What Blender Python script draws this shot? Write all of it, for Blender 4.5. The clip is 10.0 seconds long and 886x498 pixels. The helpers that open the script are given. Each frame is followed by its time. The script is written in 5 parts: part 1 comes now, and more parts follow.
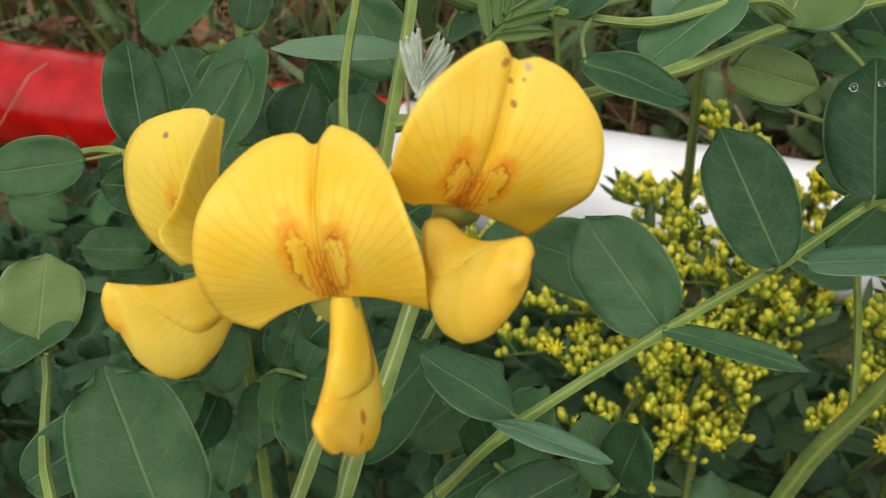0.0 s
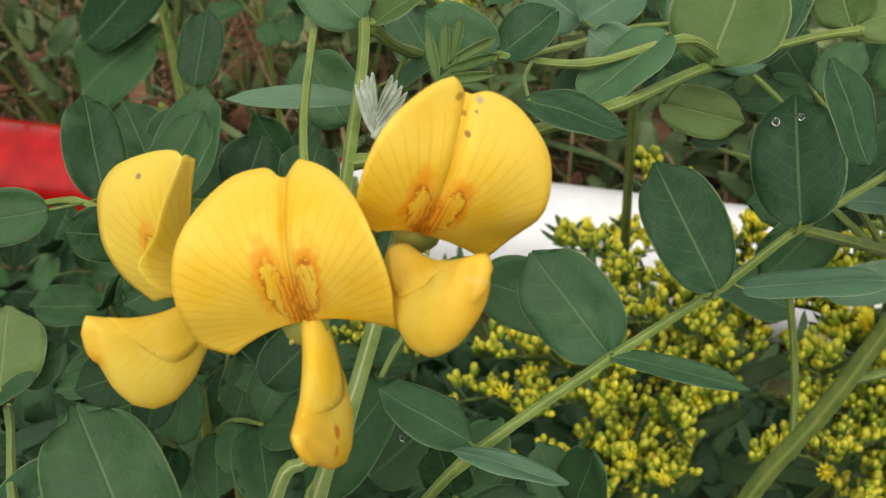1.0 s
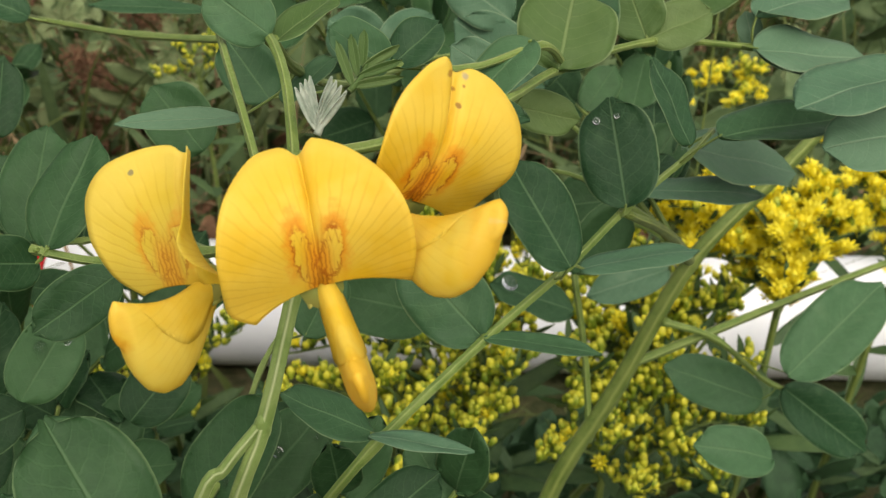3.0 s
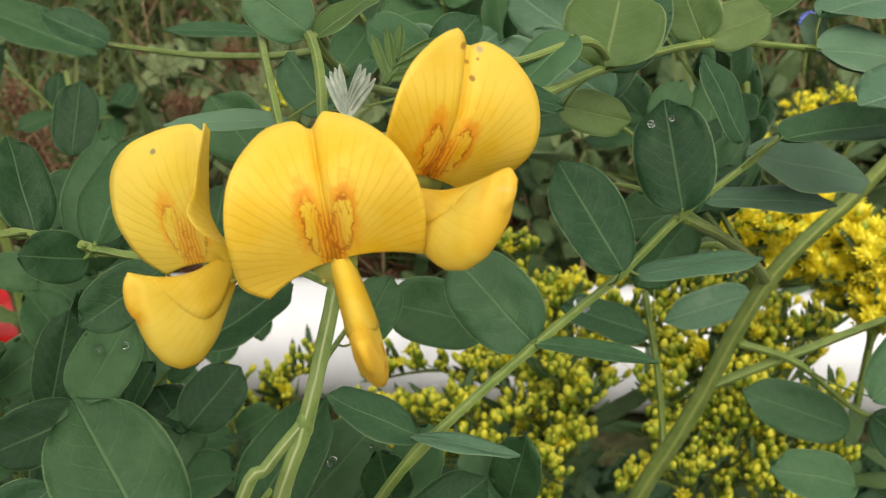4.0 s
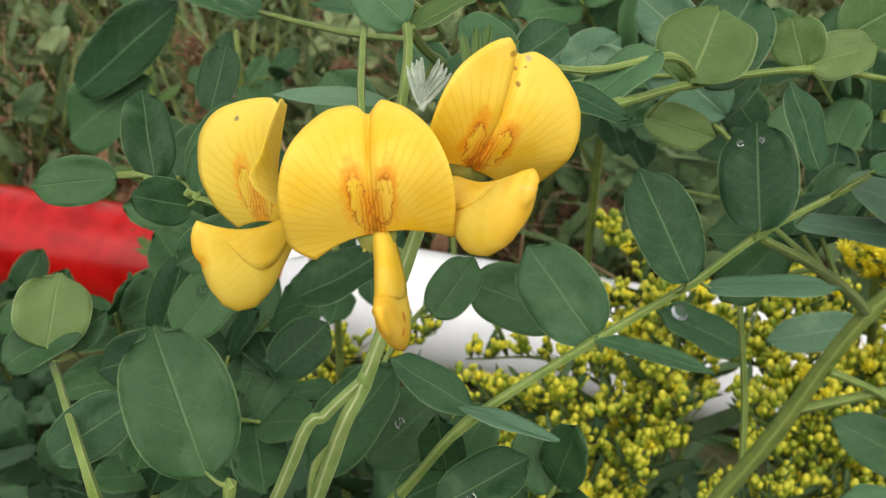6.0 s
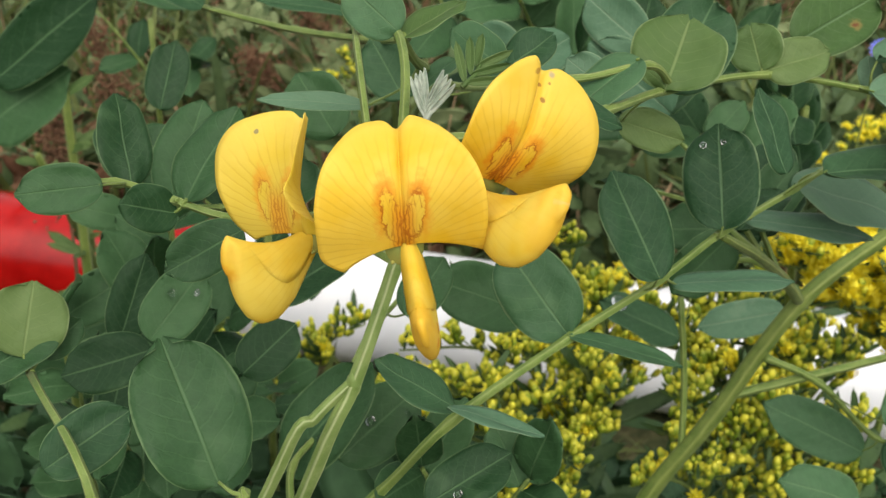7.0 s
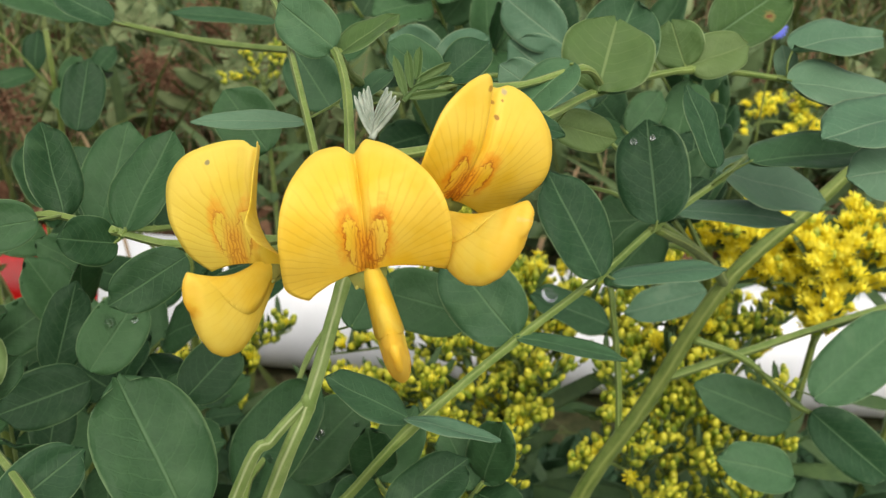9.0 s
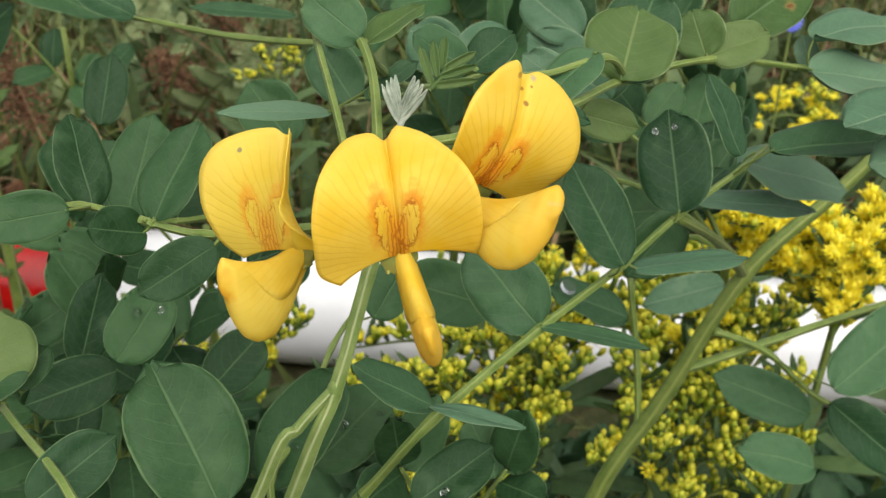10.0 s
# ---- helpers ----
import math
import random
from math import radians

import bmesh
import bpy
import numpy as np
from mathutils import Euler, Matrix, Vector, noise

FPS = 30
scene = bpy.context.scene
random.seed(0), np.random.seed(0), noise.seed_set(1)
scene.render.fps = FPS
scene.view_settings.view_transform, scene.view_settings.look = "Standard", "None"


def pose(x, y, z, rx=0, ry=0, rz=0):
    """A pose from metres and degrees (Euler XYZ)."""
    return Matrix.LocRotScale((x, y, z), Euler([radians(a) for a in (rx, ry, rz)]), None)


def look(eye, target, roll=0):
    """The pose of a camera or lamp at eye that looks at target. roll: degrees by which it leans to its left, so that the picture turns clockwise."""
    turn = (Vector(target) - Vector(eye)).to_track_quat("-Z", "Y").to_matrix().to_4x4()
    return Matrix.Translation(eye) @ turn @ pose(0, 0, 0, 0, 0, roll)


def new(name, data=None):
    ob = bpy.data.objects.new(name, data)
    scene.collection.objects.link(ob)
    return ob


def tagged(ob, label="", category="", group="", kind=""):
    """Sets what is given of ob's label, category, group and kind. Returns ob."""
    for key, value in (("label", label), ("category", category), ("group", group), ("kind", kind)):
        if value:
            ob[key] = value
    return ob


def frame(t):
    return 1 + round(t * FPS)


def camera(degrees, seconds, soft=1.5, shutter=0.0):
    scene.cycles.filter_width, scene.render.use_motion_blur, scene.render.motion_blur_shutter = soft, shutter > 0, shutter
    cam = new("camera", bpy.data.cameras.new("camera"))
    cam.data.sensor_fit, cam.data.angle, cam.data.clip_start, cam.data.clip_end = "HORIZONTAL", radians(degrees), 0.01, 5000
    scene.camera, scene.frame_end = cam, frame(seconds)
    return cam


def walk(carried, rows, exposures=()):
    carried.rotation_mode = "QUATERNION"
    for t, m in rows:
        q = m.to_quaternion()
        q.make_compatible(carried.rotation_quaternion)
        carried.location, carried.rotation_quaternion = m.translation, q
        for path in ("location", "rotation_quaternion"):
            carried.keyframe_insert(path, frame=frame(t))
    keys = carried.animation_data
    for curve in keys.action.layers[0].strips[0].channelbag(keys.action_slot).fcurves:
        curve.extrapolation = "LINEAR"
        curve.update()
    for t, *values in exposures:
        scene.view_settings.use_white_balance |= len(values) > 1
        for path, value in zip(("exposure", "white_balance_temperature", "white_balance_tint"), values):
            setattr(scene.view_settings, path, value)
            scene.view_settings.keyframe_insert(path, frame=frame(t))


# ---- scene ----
cam = camera(46.0, 10.0, soft=1.25)
cam.data.dof.use_dof = True
cam.data.dof.focus_distance = 0.14
cam.data.dof.aperture_fstop = 72.0
PATH = [
    (0, (0.02768, -0.06379, 0.55867), (0.00745, 0.01277, 0.49760), -3.37),
    (0.5, (0.02526, -0.06813, 0.55801), (0.00815, 0.01026, 0.49832), -2.68),
    (1, (0.02735, -0.07115, 0.56013), (0.01219, 0.00971, 0.50329), -2.92),
    (1.5, (0.02158, -0.07404, 0.56159), (0.01130, 0.00808, 0.50545), -2.03),
    (2, (0.00820, -0.07888, 0.56143), (0.00859, 0.00338, 0.50457), 0.16),
    (2.5, (0.00414, -0.08269, 0.56220), (0.01578, 0.00113, 0.50891), 2.21),
    (3, (-0.00153, -0.08853, 0.55869), (0.01204, -0.00393, 0.50713), 2.10),
    (3.2, (0.00347, -0.09061, 0.55615), (0.01141, -0.00398, 0.50683), 0.86),
    (4.3, (0.00986, -0.09177, 0.55154), (0.01201, -0.00392, 0.50380), -2.12),
    (4.5, (0.01550, -0.09209, 0.55176), (0.01278, -0.00437, 0.50382), -1.13),
    (5, (0.01443, -0.09770, 0.55470), (0.01101, -0.01005, 0.50667), -0.50),
    (5.5, (0.02177, -0.10047, 0.55378), (0.01051, -0.01429, 0.50433), 0.50),
    (5.7, (0.02110, -0.10091, 0.55469), (0.00982, -0.01464, 0.50539), 0.85),
    (6.8, (0.01144, -0.10270, 0.56141), (0.00756, -0.01552, 0.51258), 4.35),
    (7, (0.00505, -0.10372, 0.56067), (0.00499, -0.01709, 0.51073), 4.13),
    (7.5, (-0.00421, -0.10161, 0.56323), (0.00226, -0.01641, 0.51128), 4.14),
    (8, (-0.00055, -0.10290, 0.56380), (0.00766, -0.01660, 0.51396), 3.02),
    (8.5, (-0.00158, -0.10222, 0.56150), (0.00673, -0.01638, 0.51089), 2.77),
    (9, (-0.00142, -0.10198, 0.56351), (0.00733, -0.01598, 0.51323), 3.52),
    (9.5, (-0.00369, -0.10116, 0.56393), (0.00649, -0.01665, 0.51144), 4.09),
    (10, (-0.00369, -0.10371, 0.56280), (0.00394, -0.01775, 0.51227), 2.90),
]
walk(cam, [(t, look(eye, target, roll)) for t, eye, target, roll in PATH], [(0.0, 0.30, 7050.0, 10.0), (2.0, 0.31, 7350.0, 10.0), (4.5, 0.37, 7250.0, 10.0), (5.5, 0.46, 7000.0, 10.0), (10.0, 0.45, 7000.0, 10.0)])

# ---- light: a bright overcast sky with a broad soft sun behind thin cloud ----
world = bpy.data.worlds.new("sky")
scene.world = world
world.use_nodes = True
wn = world.node_tree.nodes
sky = wn.new("ShaderNodeTexSky")
sky.sky_type = "NISHITA"
sky.sun_disc = False
sky.sun_elevation = radians(55)
sky.sun_rotation = radians(170)
sky.air_density = 1.0
sky.dust_density = 3.0
cloud = wn.new("ShaderNodeHueSaturation")
cloud.inputs["Saturation"].default_value = 0.25
world.node_tree.links.new(sky.outputs[0], cloud.inputs["Color"])
world.node_tree.links.new(cloud.outputs[0], wn["Background"].inputs[0])
wn["Background"].inputs[1].default_value = 0.155
sun = new("sun", bpy.data.lights.new("sun", "SUN"))
sun.data.energy = 1.15
sun.data.angle = radians(80)
sun.data.color = (1.0, 0.96, 0.9)
sun.matrix_world = look((0.18, -1.0, 2.2), (0, 0, 0.5))

# ---- node helpers ----
class Nodes:
    """Shortcuts for node trees."""

    def __init__(self, name):
        self.mat = bpy.data.materials.new(name)
        self.mat.use_nodes = True
        self.tree = self.mat.node_tree
        self.bsdf = self.tree.nodes["Principled BSDF"]
        self.out = self.tree.nodes["Material Output"]

    def put(self, socket, value):
        if isinstance(value, bpy.types.NodeSocket):
            self.tree.links.new(value, socket)
        else:
            socket.default_value = value

    def math(self, op, a, b=0.0, clamp=False):
        n = self.tree.nodes.new("ShaderNodeMath")
        n.operation, n.use_clamp = op, clamp
        self.put(n.inputs[0], a)
        self.put(n.inputs[1], b)
        return n.outputs[0]

    def step(self, value, low, high):
        n = self.tree.nodes.new("ShaderNodeMapRange")
        n.interpolation_type = "SMOOTHSTEP"
        self.put(n.inputs["Value"], value)
        self.put(n.inputs["From Min"], low)
        self.put(n.inputs["From Max"], high)
        return n.outputs[0]

    def mix(self, fac, a, b):
        n = self.tree.nodes.new("ShaderNodeMix")
        n.data_type = "RGBA"
        self.put(n.inputs[0], fac)
        self.put(n.inputs[6], (*a, 1) if isinstance(a, tuple) else a)
        self.put(n.inputs[7], (*b, 1) if isinstance(b, tuple) else b)
        return n.outputs[2]

    def noise(self, scale, detail=3.0, vector=None, rough=0.55):
        n = self.tree.nodes.new("ShaderNodeTexNoise")
        n.inputs["Scale"].default_value = scale
        n.inputs["Detail"].default_value = detail
        n.inputs["Roughness"].default_value = rough
        self.put(n.inputs["Vector"], vector if vector is not None else self.place())
        return n.outputs["Fac"]

    def cells(self, scale):
        n = self.tree.nodes.new("ShaderNodeTexVoronoi")
        n.feature = "DISTANCE_TO_EDGE"
        n.inputs["Scale"].default_value = scale
        self.put(n.inputs["Vector"], self.place())
        return n.outputs["Distance"]

    def place(self):
        n = self.tree.nodes.new("ShaderNodeNewGeometry")
        return n.outputs["Position"]

    def island(self):
        own = self.tree.nodes.new("ShaderNodeNewGeometry").outputs["Random Per Island"]
        return self.math("FRACT", self.math("ADD", own, self.chance()))

    def chance(self):
        return self.tree.nodes.new("ShaderNodeObjectInfo").outputs["Random"]

    def uv(self):
        n = self.tree.nodes.new("ShaderNodeUVMap")
        s = self.tree.nodes.new("ShaderNodeSeparateXYZ")
        self.tree.links.new(n.outputs[0], s.inputs[0])
        return s.outputs[0], s.outputs[1]

    def bump(self, height, strength, distance=0.0002):
        n = self.tree.nodes.new("ShaderNodeBump")
        n.inputs["Strength"].default_value = strength
        n.inputs["Distance"].default_value = distance
        self.put(n.inputs["Height"], height)
        self.tree.links.new(n.outputs[0], self.bsdf.inputs["Normal"])
        return n.outputs[0]

    def done(self, colour, rough=0.5, spec=0.5, see_through=0.0, tint=(1, 1, 1)):
        self.put(self.bsdf.inputs["Base Color"], (*colour, 1) if isinstance(colour, tuple) else colour)
        self.put(self.bsdf.inputs["Roughness"], rough)
        self.put(self.bsdf.inputs["Specular IOR Level"], spec)
        if see_through:
            t = self.tree.nodes.new("ShaderNodeBsdfTranslucent")
            self.put(t.inputs[0], self.mix(1.0, (0, 0, 0), colour) if isinstance(colour, tuple) else colour)
            m = self.tree.nodes.new("ShaderNodeMixShader")
            m.inputs[0].default_value = see_through
            self.tree.links.new(self.bsdf.outputs[0], m.inputs[1])
            self.tree.links.new(t.outputs[0], m.inputs[2])
            self.tree.links.new(m.outputs[0], self.out.inputs[0])
        return self.mat


def leaf_material(name, dark, light, vein, rim, net_pale=True, blemish=None):
    """A leaflet: midrib, pinnate veins, pale rim; u runs from base to tip, v across."""
    k = Nodes(name)
    u, v = k.uv()
    across = k.math("ABSOLUTE", k.math("MULTIPLY", k.math("SUBTRACT", v, 0.5), 2.0))
    midrib = k.math("SUBTRACT", 1.0, k.step(across, 0.012, 0.055))
    side = k.math("MULTIPLY", k.math("GREATER_THAN", v, 0.5), 0.45)
    wob = k.math("MULTIPLY", k.noise(260.0, 2.0), 0.75)
    sweep = k.math("ADD", k.math("MULTIPLY", across, 1.3), k.math("MULTIPLY", k.math("POWER", across, 2.5), 1.1))
    phase = k.math("FRACT", k.math("ADD", k.math("SUBTRACT", k.math("ADD", k.math("MULTIPLY", u, 7.5), side), sweep), wob))
    lateral = k.math("SUBTRACT", 1.0, k.step(k.math("ABSOLUTE", k.math("SUBTRACT", phase, 0.5)), 0.012, 0.085))
    lateral = k.math("MULTIPLY", lateral, k.math("SUBTRACT", 0.66, k.math("MULTIPLY", across, 0.45)))
    net = k.math("SUBTRACT", 1.0, k.step(k.cells(750.0), 0.02, 0.16))
    veins = k.math("MAXIMUM", midrib, k.math("MULTIPLY", lateral, 0.40))
    mottled = k.math("ADD", k.math("MULTIPLY", k.noise(420.0, 4.0), 0.6), k.math("MULTIPLY", k.math("SUBTRACT", k.chance(), 0.45), 1.2), clamp=True)
    blade = k.mix(mottled, dark, light)
    coarse = k.step(k.noise(110.0, 2.0), 0.58, 0.75)
    blade = k.mix(k.math("MULTIPLY", coarse, 0.25), blade, vein)
    blade = k.mix(k.math("MULTIPLY", net, 0.045), blade, vein if net_pale else dark)
    blade = k.mix(k.math("MULTIPLY", veins, 0.6), blade, vein)
    edge = k.step(k.math("ADD", across, k.math("MULTIPLY", k.math("SUBTRACT", k.noise(500.0, 2.0), 0.5), 0.06)), 0.945, 0.995)
    blade = k.mix(k.math("MULTIPLY", edge, 0.72), blade, rim)
    if blemish:
        du, dv = k.math("SUBTRACT", u, blemish[0]), k.math("MULTIPLY", k.math("SUBTRACT", v, blemish[1]), 0.6)
        far = k.math("SQRT", k.math("ADD", k.math("MULTIPLY", du, du), k.math("MULTIPLY", dv, dv)))
        far = k.math("ADD", far, k.math("MULTIPLY", k.math("SUBTRACT", k.noise(900.0, 3.0), 0.5), 0.09))
        blade = k.mix(k.math("SUBTRACT", 1.0, k.step(far, 0.035, 0.075)), blade, (0.20, 0.17, 0.05))
        blade = k.mix(k.math("SUBTRACT", 1.0, k.step(far, 0.01, 0.04)), blade, (0.16, 0.055, 0.02))
    swell = k.math("MULTIPLY", k.noise(150.0, 2.0), 4.0)
    relief = k.math("ADD", k.math("MULTIPLY", veins, -0.9), k.math("ADD", k.math("MULTIPLY", net, -0.12), k.math("MULTIPLY", k.noise(900.0, 3.0), 0.5)))
    k.bump(k.math("ADD", relief, swell), 0.6, 0.0003)
    rough = k.math("ADD", 0.42, k.math("MULTIPLY", k.noise(300.0, 2.0), 0.25))
    return k.done(blade, rough, 0.26, 0.22)


def plain_material(name, a, b, scale, rough=0.6, spec=0.3, see_through=0.0, bump=0.3, island=False, depth=0.0002):
    k = Nodes(name)
    fac = k.noise(scale, 4.0)
    fac = k.step(fac, 0.3, 0.7)
    if island:
        fac = k.math("ADD", k.math("MULTIPLY", fac, 0.4), k.math("MULTIPLY", k.island(), 0.6))
    k.bump(k.noise(scale * 2.5, 3.0), bump, depth)
    return k.done(k.mix(fac, a, b), rough, spec, see_through)


def petal_material(name, deep, pale, guides, spots=(), shift=0.0, faint=1.0):
    """Yellow petal; u and v hold the local place on the petal (3 cm across the unit square)."""
    k = Nodes(name)
    u, v = k.uv()
    x = k.math("MULTIPLY", k.math("SUBTRACT", u, 0.5), 3.0)
    y = k.math("MULTIPLY", k.math("SUBTRACT", v, 0.5), 3.0)
    r = k.math("SQRT", k.math("ADD", k.math("MULTIPLY", x, x), k.math("MULTIPLY", y, y)))
    ang = k.math("ARCTAN2", x, y)
    base = k.mix(k.step(k.noise(160.0, 3.0), 0.3, 0.7), deep, pale)
    base = k.mix(k.math("MULTIPLY", k.step(k.noise(70.0, 2.0), 0.35, 0.7), 0.4), base, pale)
    base = k.mix(k.math("MULTIPLY", k.step(r, 0.9, 1.6), 0.45 if guides else 0.1), base, (0.93, 0.73, 0.15))
    # fine radiating veins
    wob = k.math("MULTIPLY", k.noise(240.0, 2.0), 0.10)
    ray = k.math("FRACT", k.math("MULTIPLY", k.math("ADD", ang, wob), 9.5))
    line = k.math("SUBTRACT", 1.0, k.step(k.math("ABSOLUTE", k.math("SUBTRACT", ray, 0.5)), 0.02, 0.16))
    fade = k.math("MULTIPLY", k.step(r, 0.25, 0.6), k.math("SUBTRACT", 1.0, k.step(r, 1.0, 1.45)))
    base = k.mix(k.math("MULTIPLY", k.math("MULTIPLY", line, fade), 0.22 if guides else 0.10), base, (0.62, 0.36, 0.012))
    if guides:
        rag = k.math("MULTIPLY", k.math("SUBTRACT", k.noise(900.0, 3.0), 0.5), 1.5)
        broken = k.step(k.noise(900.0, 3.0), 0.38, 0.56)
        marks, blush = None, None
        for s in (-1, 1):
            dx = k.math("SUBTRACT", x, s * 0.132 + shift)
            dy = k.math("SUBTRACT", y, 0.36)
            c, d = math.cos(s * 0.18), math.sin(s * 0.18)
            px = k.math("SUBTRACT", k.math("MULTIPLY", dx, c), k.math("MULTIPLY", dy, d))
            py = k.math("ADD", k.math("MULTIPLY", dx, d), k.math("MULTIPLY", dy, c))
            qx, qy = k.math("DIVIDE", px, k.math("SUBTRACT", 0.112, k.math("MULTIPLY", py, 0.05))), k.math("DIVIDE", py, 0.30)
            q = k.math("ADD", k.math("SQRT", k.math("ADD", k.math("MULTIPLY", qx, qx), k.math("MULTIPLY", qy, qy))), rag)
            ring = k.math("SUBTRACT", 1.0, k.step(k.math("ABSOLUTE", k.math("SUBTRACT", q, 1.0)), 0.02, 0.15))
            ring = k.math("MULTIPLY", ring, k.math("ADD", 0.12, k.math("MULTIPLY", broken, 0.88)))
            # short dashes that run in from the outline
            rim = k.math("MULTIPLY", k.step(q, 0.35, 0.85), k.math("SUBTRACT", 1.0, k.step(q, 0.95, 1.2)))
            bars = k.math("FRACT", k.math("DIVIDE", k.math("ADD", px, k.math("MULTIPLY", py, s * 0.35)), 0.072))
            bars = k.math("SUBTRACT", 1.0, k.step(k.math("ABSOLUTE", k.math("SUBTRACT", bars, 0.5)), 0.03, 0.16))
            bars = k.math("MULTIPLY", k.math("MULTIPLY", bars, rim), k.math("MULTIPLY", broken, 1.0))
            glow = k.math("MULTIPLY", k.step(q, 0.75, 1.05), k.math("SUBTRACT", 1.0, k.step(q, 1.05, 2.0)))
            outer = k.step(k.math("ADD", k.math("MULTIPLY", px, s * 1.6), py), -0.10, 0.22)
            glow = k.math("MULTIPLY", glow, k.math("ADD", 0.12, k.math("MULTIPLY", outer, 0.88)))
            ring = k.math("MAXIMUM", ring, bars)
            marks = ring if marks is None else k.math("MAXIMUM", marks, ring)
            blush = glow if blush is None else k.math("MAXIMUM", blush, glow)
        # dense strokes up the middle from the foot
        mid = k.math("ABSOLUTE", k.math("SUBTRACT", x, shift))
        core = k.math("MULTIPLY", k.math("SUBTRACT", 1.0, k.step(mid, 0.06, 0.19)), k.math("SUBTRACT", 1.0, k.step(y, 0.32, 0.68)))
        hair = k.math("FRACT", k.math("ADD", k.math("MULTIPLY", x, 22.0), k.math("MULTIPLY", rag, 0.8)))
        hair = k.math("SUBTRACT", 1.0, k.step(k.math("ABSOLUTE", k.math("SUBTRACT", hair, 0.5)), 0.05, 0.3))
        marks = k.math("MAXIMUM", marks, k.math("MULTIPLY", core, k.math("MULTIPLY", hair, 0.9)))
        blush = k.math("MAXIMUM", blush, k.math("MULTIPLY", core, 0.9))
        base = k.mix(k.math("MULTIPLY", blush, 0.72 * faint), base, (0.86, 0.31, 0.012))
        base = k.mix(k.math("MULTIPLY", marks, 0.72 * faint), base, (0.46, 0.095, 0.008))
    else:
        flush = k.math("MULTIPLY", k.step(k.math("ADD", u, k.math("MULTIPLY", k.math("SUBTRACT", k.noise(260.0, 3.0), 0.5), 0.12)), 0.88, 0.95), 0.6)
        base = k.mix(k.math("MULTIPLY", flush, 0.5), base, (0.90, 0.42, 0.015))
    for sx, sy, size, tone in spots:
        ox, oy = k.math("SUBTRACT", x, sx), k.math("SUBTRACT", y, sy)
        far = k.math("SQRT", k.math("ADD", k.math("MULTIPLY", ox, ox), k.math("MULTIPLY", oy, oy)))
        far = k.math("ADD", far, k.math("MULTIPLY", k.math("SUBTRACT", k.noise(1200.0, 2.0), 0.5), size * (1.0 if guides else 0.35)))
        base = k.mix(k.math("MULTIPLY", k.math("SUBTRACT", 1.0, k.step(far, size * 0.4, size)), 0.8), base, tone)
    k.bump(k.math("ADD", k.math("MULTIPLY", line, -0.14), k.math("MULTIPLY", k.noise(700.0, 3.0), 0.6)), 0.35, 0.0002)
    return k.done(base, 0.48, 0.32, 0.33)


MAT_LEAF = leaf_material("leaflet_glaucous", (0.019, 0.068, 0.025), (0.067, 0.160, 0.070), (0.140, 0.250, 0.120), (0.225, 0.330, 0.165))
MAT_FRESH = leaf_material("leaflet_fresh", (0.072, 0.140, 0.036), (0.128, 0.202, 0.064), (0.230, 0.315, 0.125), (0.290, 0.380, 0.180), False)
MAT_SPOTTED = leaf_material("leaflet_spotted", (0.026, 0.070, 0.014), (0.065, 0.140, 0.034), (0.150, 0.255, 0.120), (0.240, 0.330, 0.165), True, (0.62, 0.72))
# leaflet green made darker: shade on left and rear leaves put into the colour
MAT_DEEP = leaf_material("leaflet_shaded", (0.013, 0.052, 0.016), (0.058, 0.144, 0.054), (0.112, 0.212, 0.096), (0.165, 0.265, 0.122))
MAT_GREY = leaf_material("leaflet_pale", (0.072, 0.166, 0.092), (0.128, 0.240, 0.142), (0.225, 0.340, 0.215), (0.280, 0.380, 0.230))



MAT_CALYX = plain_material("calyx_green", (0.20, 0.25, 0.06), (0.34, 0.33, 0.08), 300.0, 0.6, 0.3, 0.1)
MAT_BANNER = petal_material("petal_banner", (0.89, 0.590, 0.030), (0.95, 0.710, 0.105), True)
MAT_BANNER_WORN = petal_material("petal_banner_worn", (0.89, 0.590, 0.030), (0.95, 0.710, 0.105), True, [(0.11, 1.14, 0.034, (0.30, 0.12, 0.03)), (0.06, 1.27, 0.024, (0.40, 0.18, 0.03)), (0.15, 1.33, 0.02, (0.40, 0.18, 0.03)), (-0.03, 1.42, 0.05, (0.45, 0.22, 0.04)), (0.16, 1.42, 0.05, (0.5, 0.42, 0.3))])
MAT_BANNER_PALE = petal_material("petal_banner_pale", (0.82, 0.61, 0.05), (0.88, 0.70, 0.12), True, [(-0.62, 1.22, 0.036, (0.22, 0.20, 0.13)), (-1.2, 0.62, 0.04, (0.5, 0.3, 0.05))], -0.30, 0.72)
MAT_KEEL_TIP = petal_material("petal_keel_blushed", (0.89, 0.62, 0.040), (0.95, 0.76, 0.14), False, [(1.20, 0.40, 0.085, (0.62, 0.12, 0.02)), (1.36, 0.46, 0.07, (0.80, 0.25, 0.02))])
MAT_KEEL_PALE = petal_material("petal_keel_pale_tip", (0.89, 0.62, 0.040), (0.95, 0.76, 0.14), False, [(1.50, 0.10, 0.07, (0.88, 0.66, 0.30))])
MAT_KEEL_RUSTY = petal_material("petal_keel_flushed", (0.89, 0.62, 0.040), (0.95, 0.76, 0.14), False, [(1.38, 0.30, 0.16, (0.86, 0.42, 0.03))])
MAT_UNDER = plain_material("undergrowth_leaf", (0.018, 0.052, 0.022), (0.052, 0.120, 0.052), 200.0, 0.6, 0.25, 0.15, 0.2, True)
MAT_SILVER = plain_material("silky_bud", (0.29, 0.36, 0.29), (0.48, 0.54, 0.46), 700.0, 0.7, 0.2, 0.1)
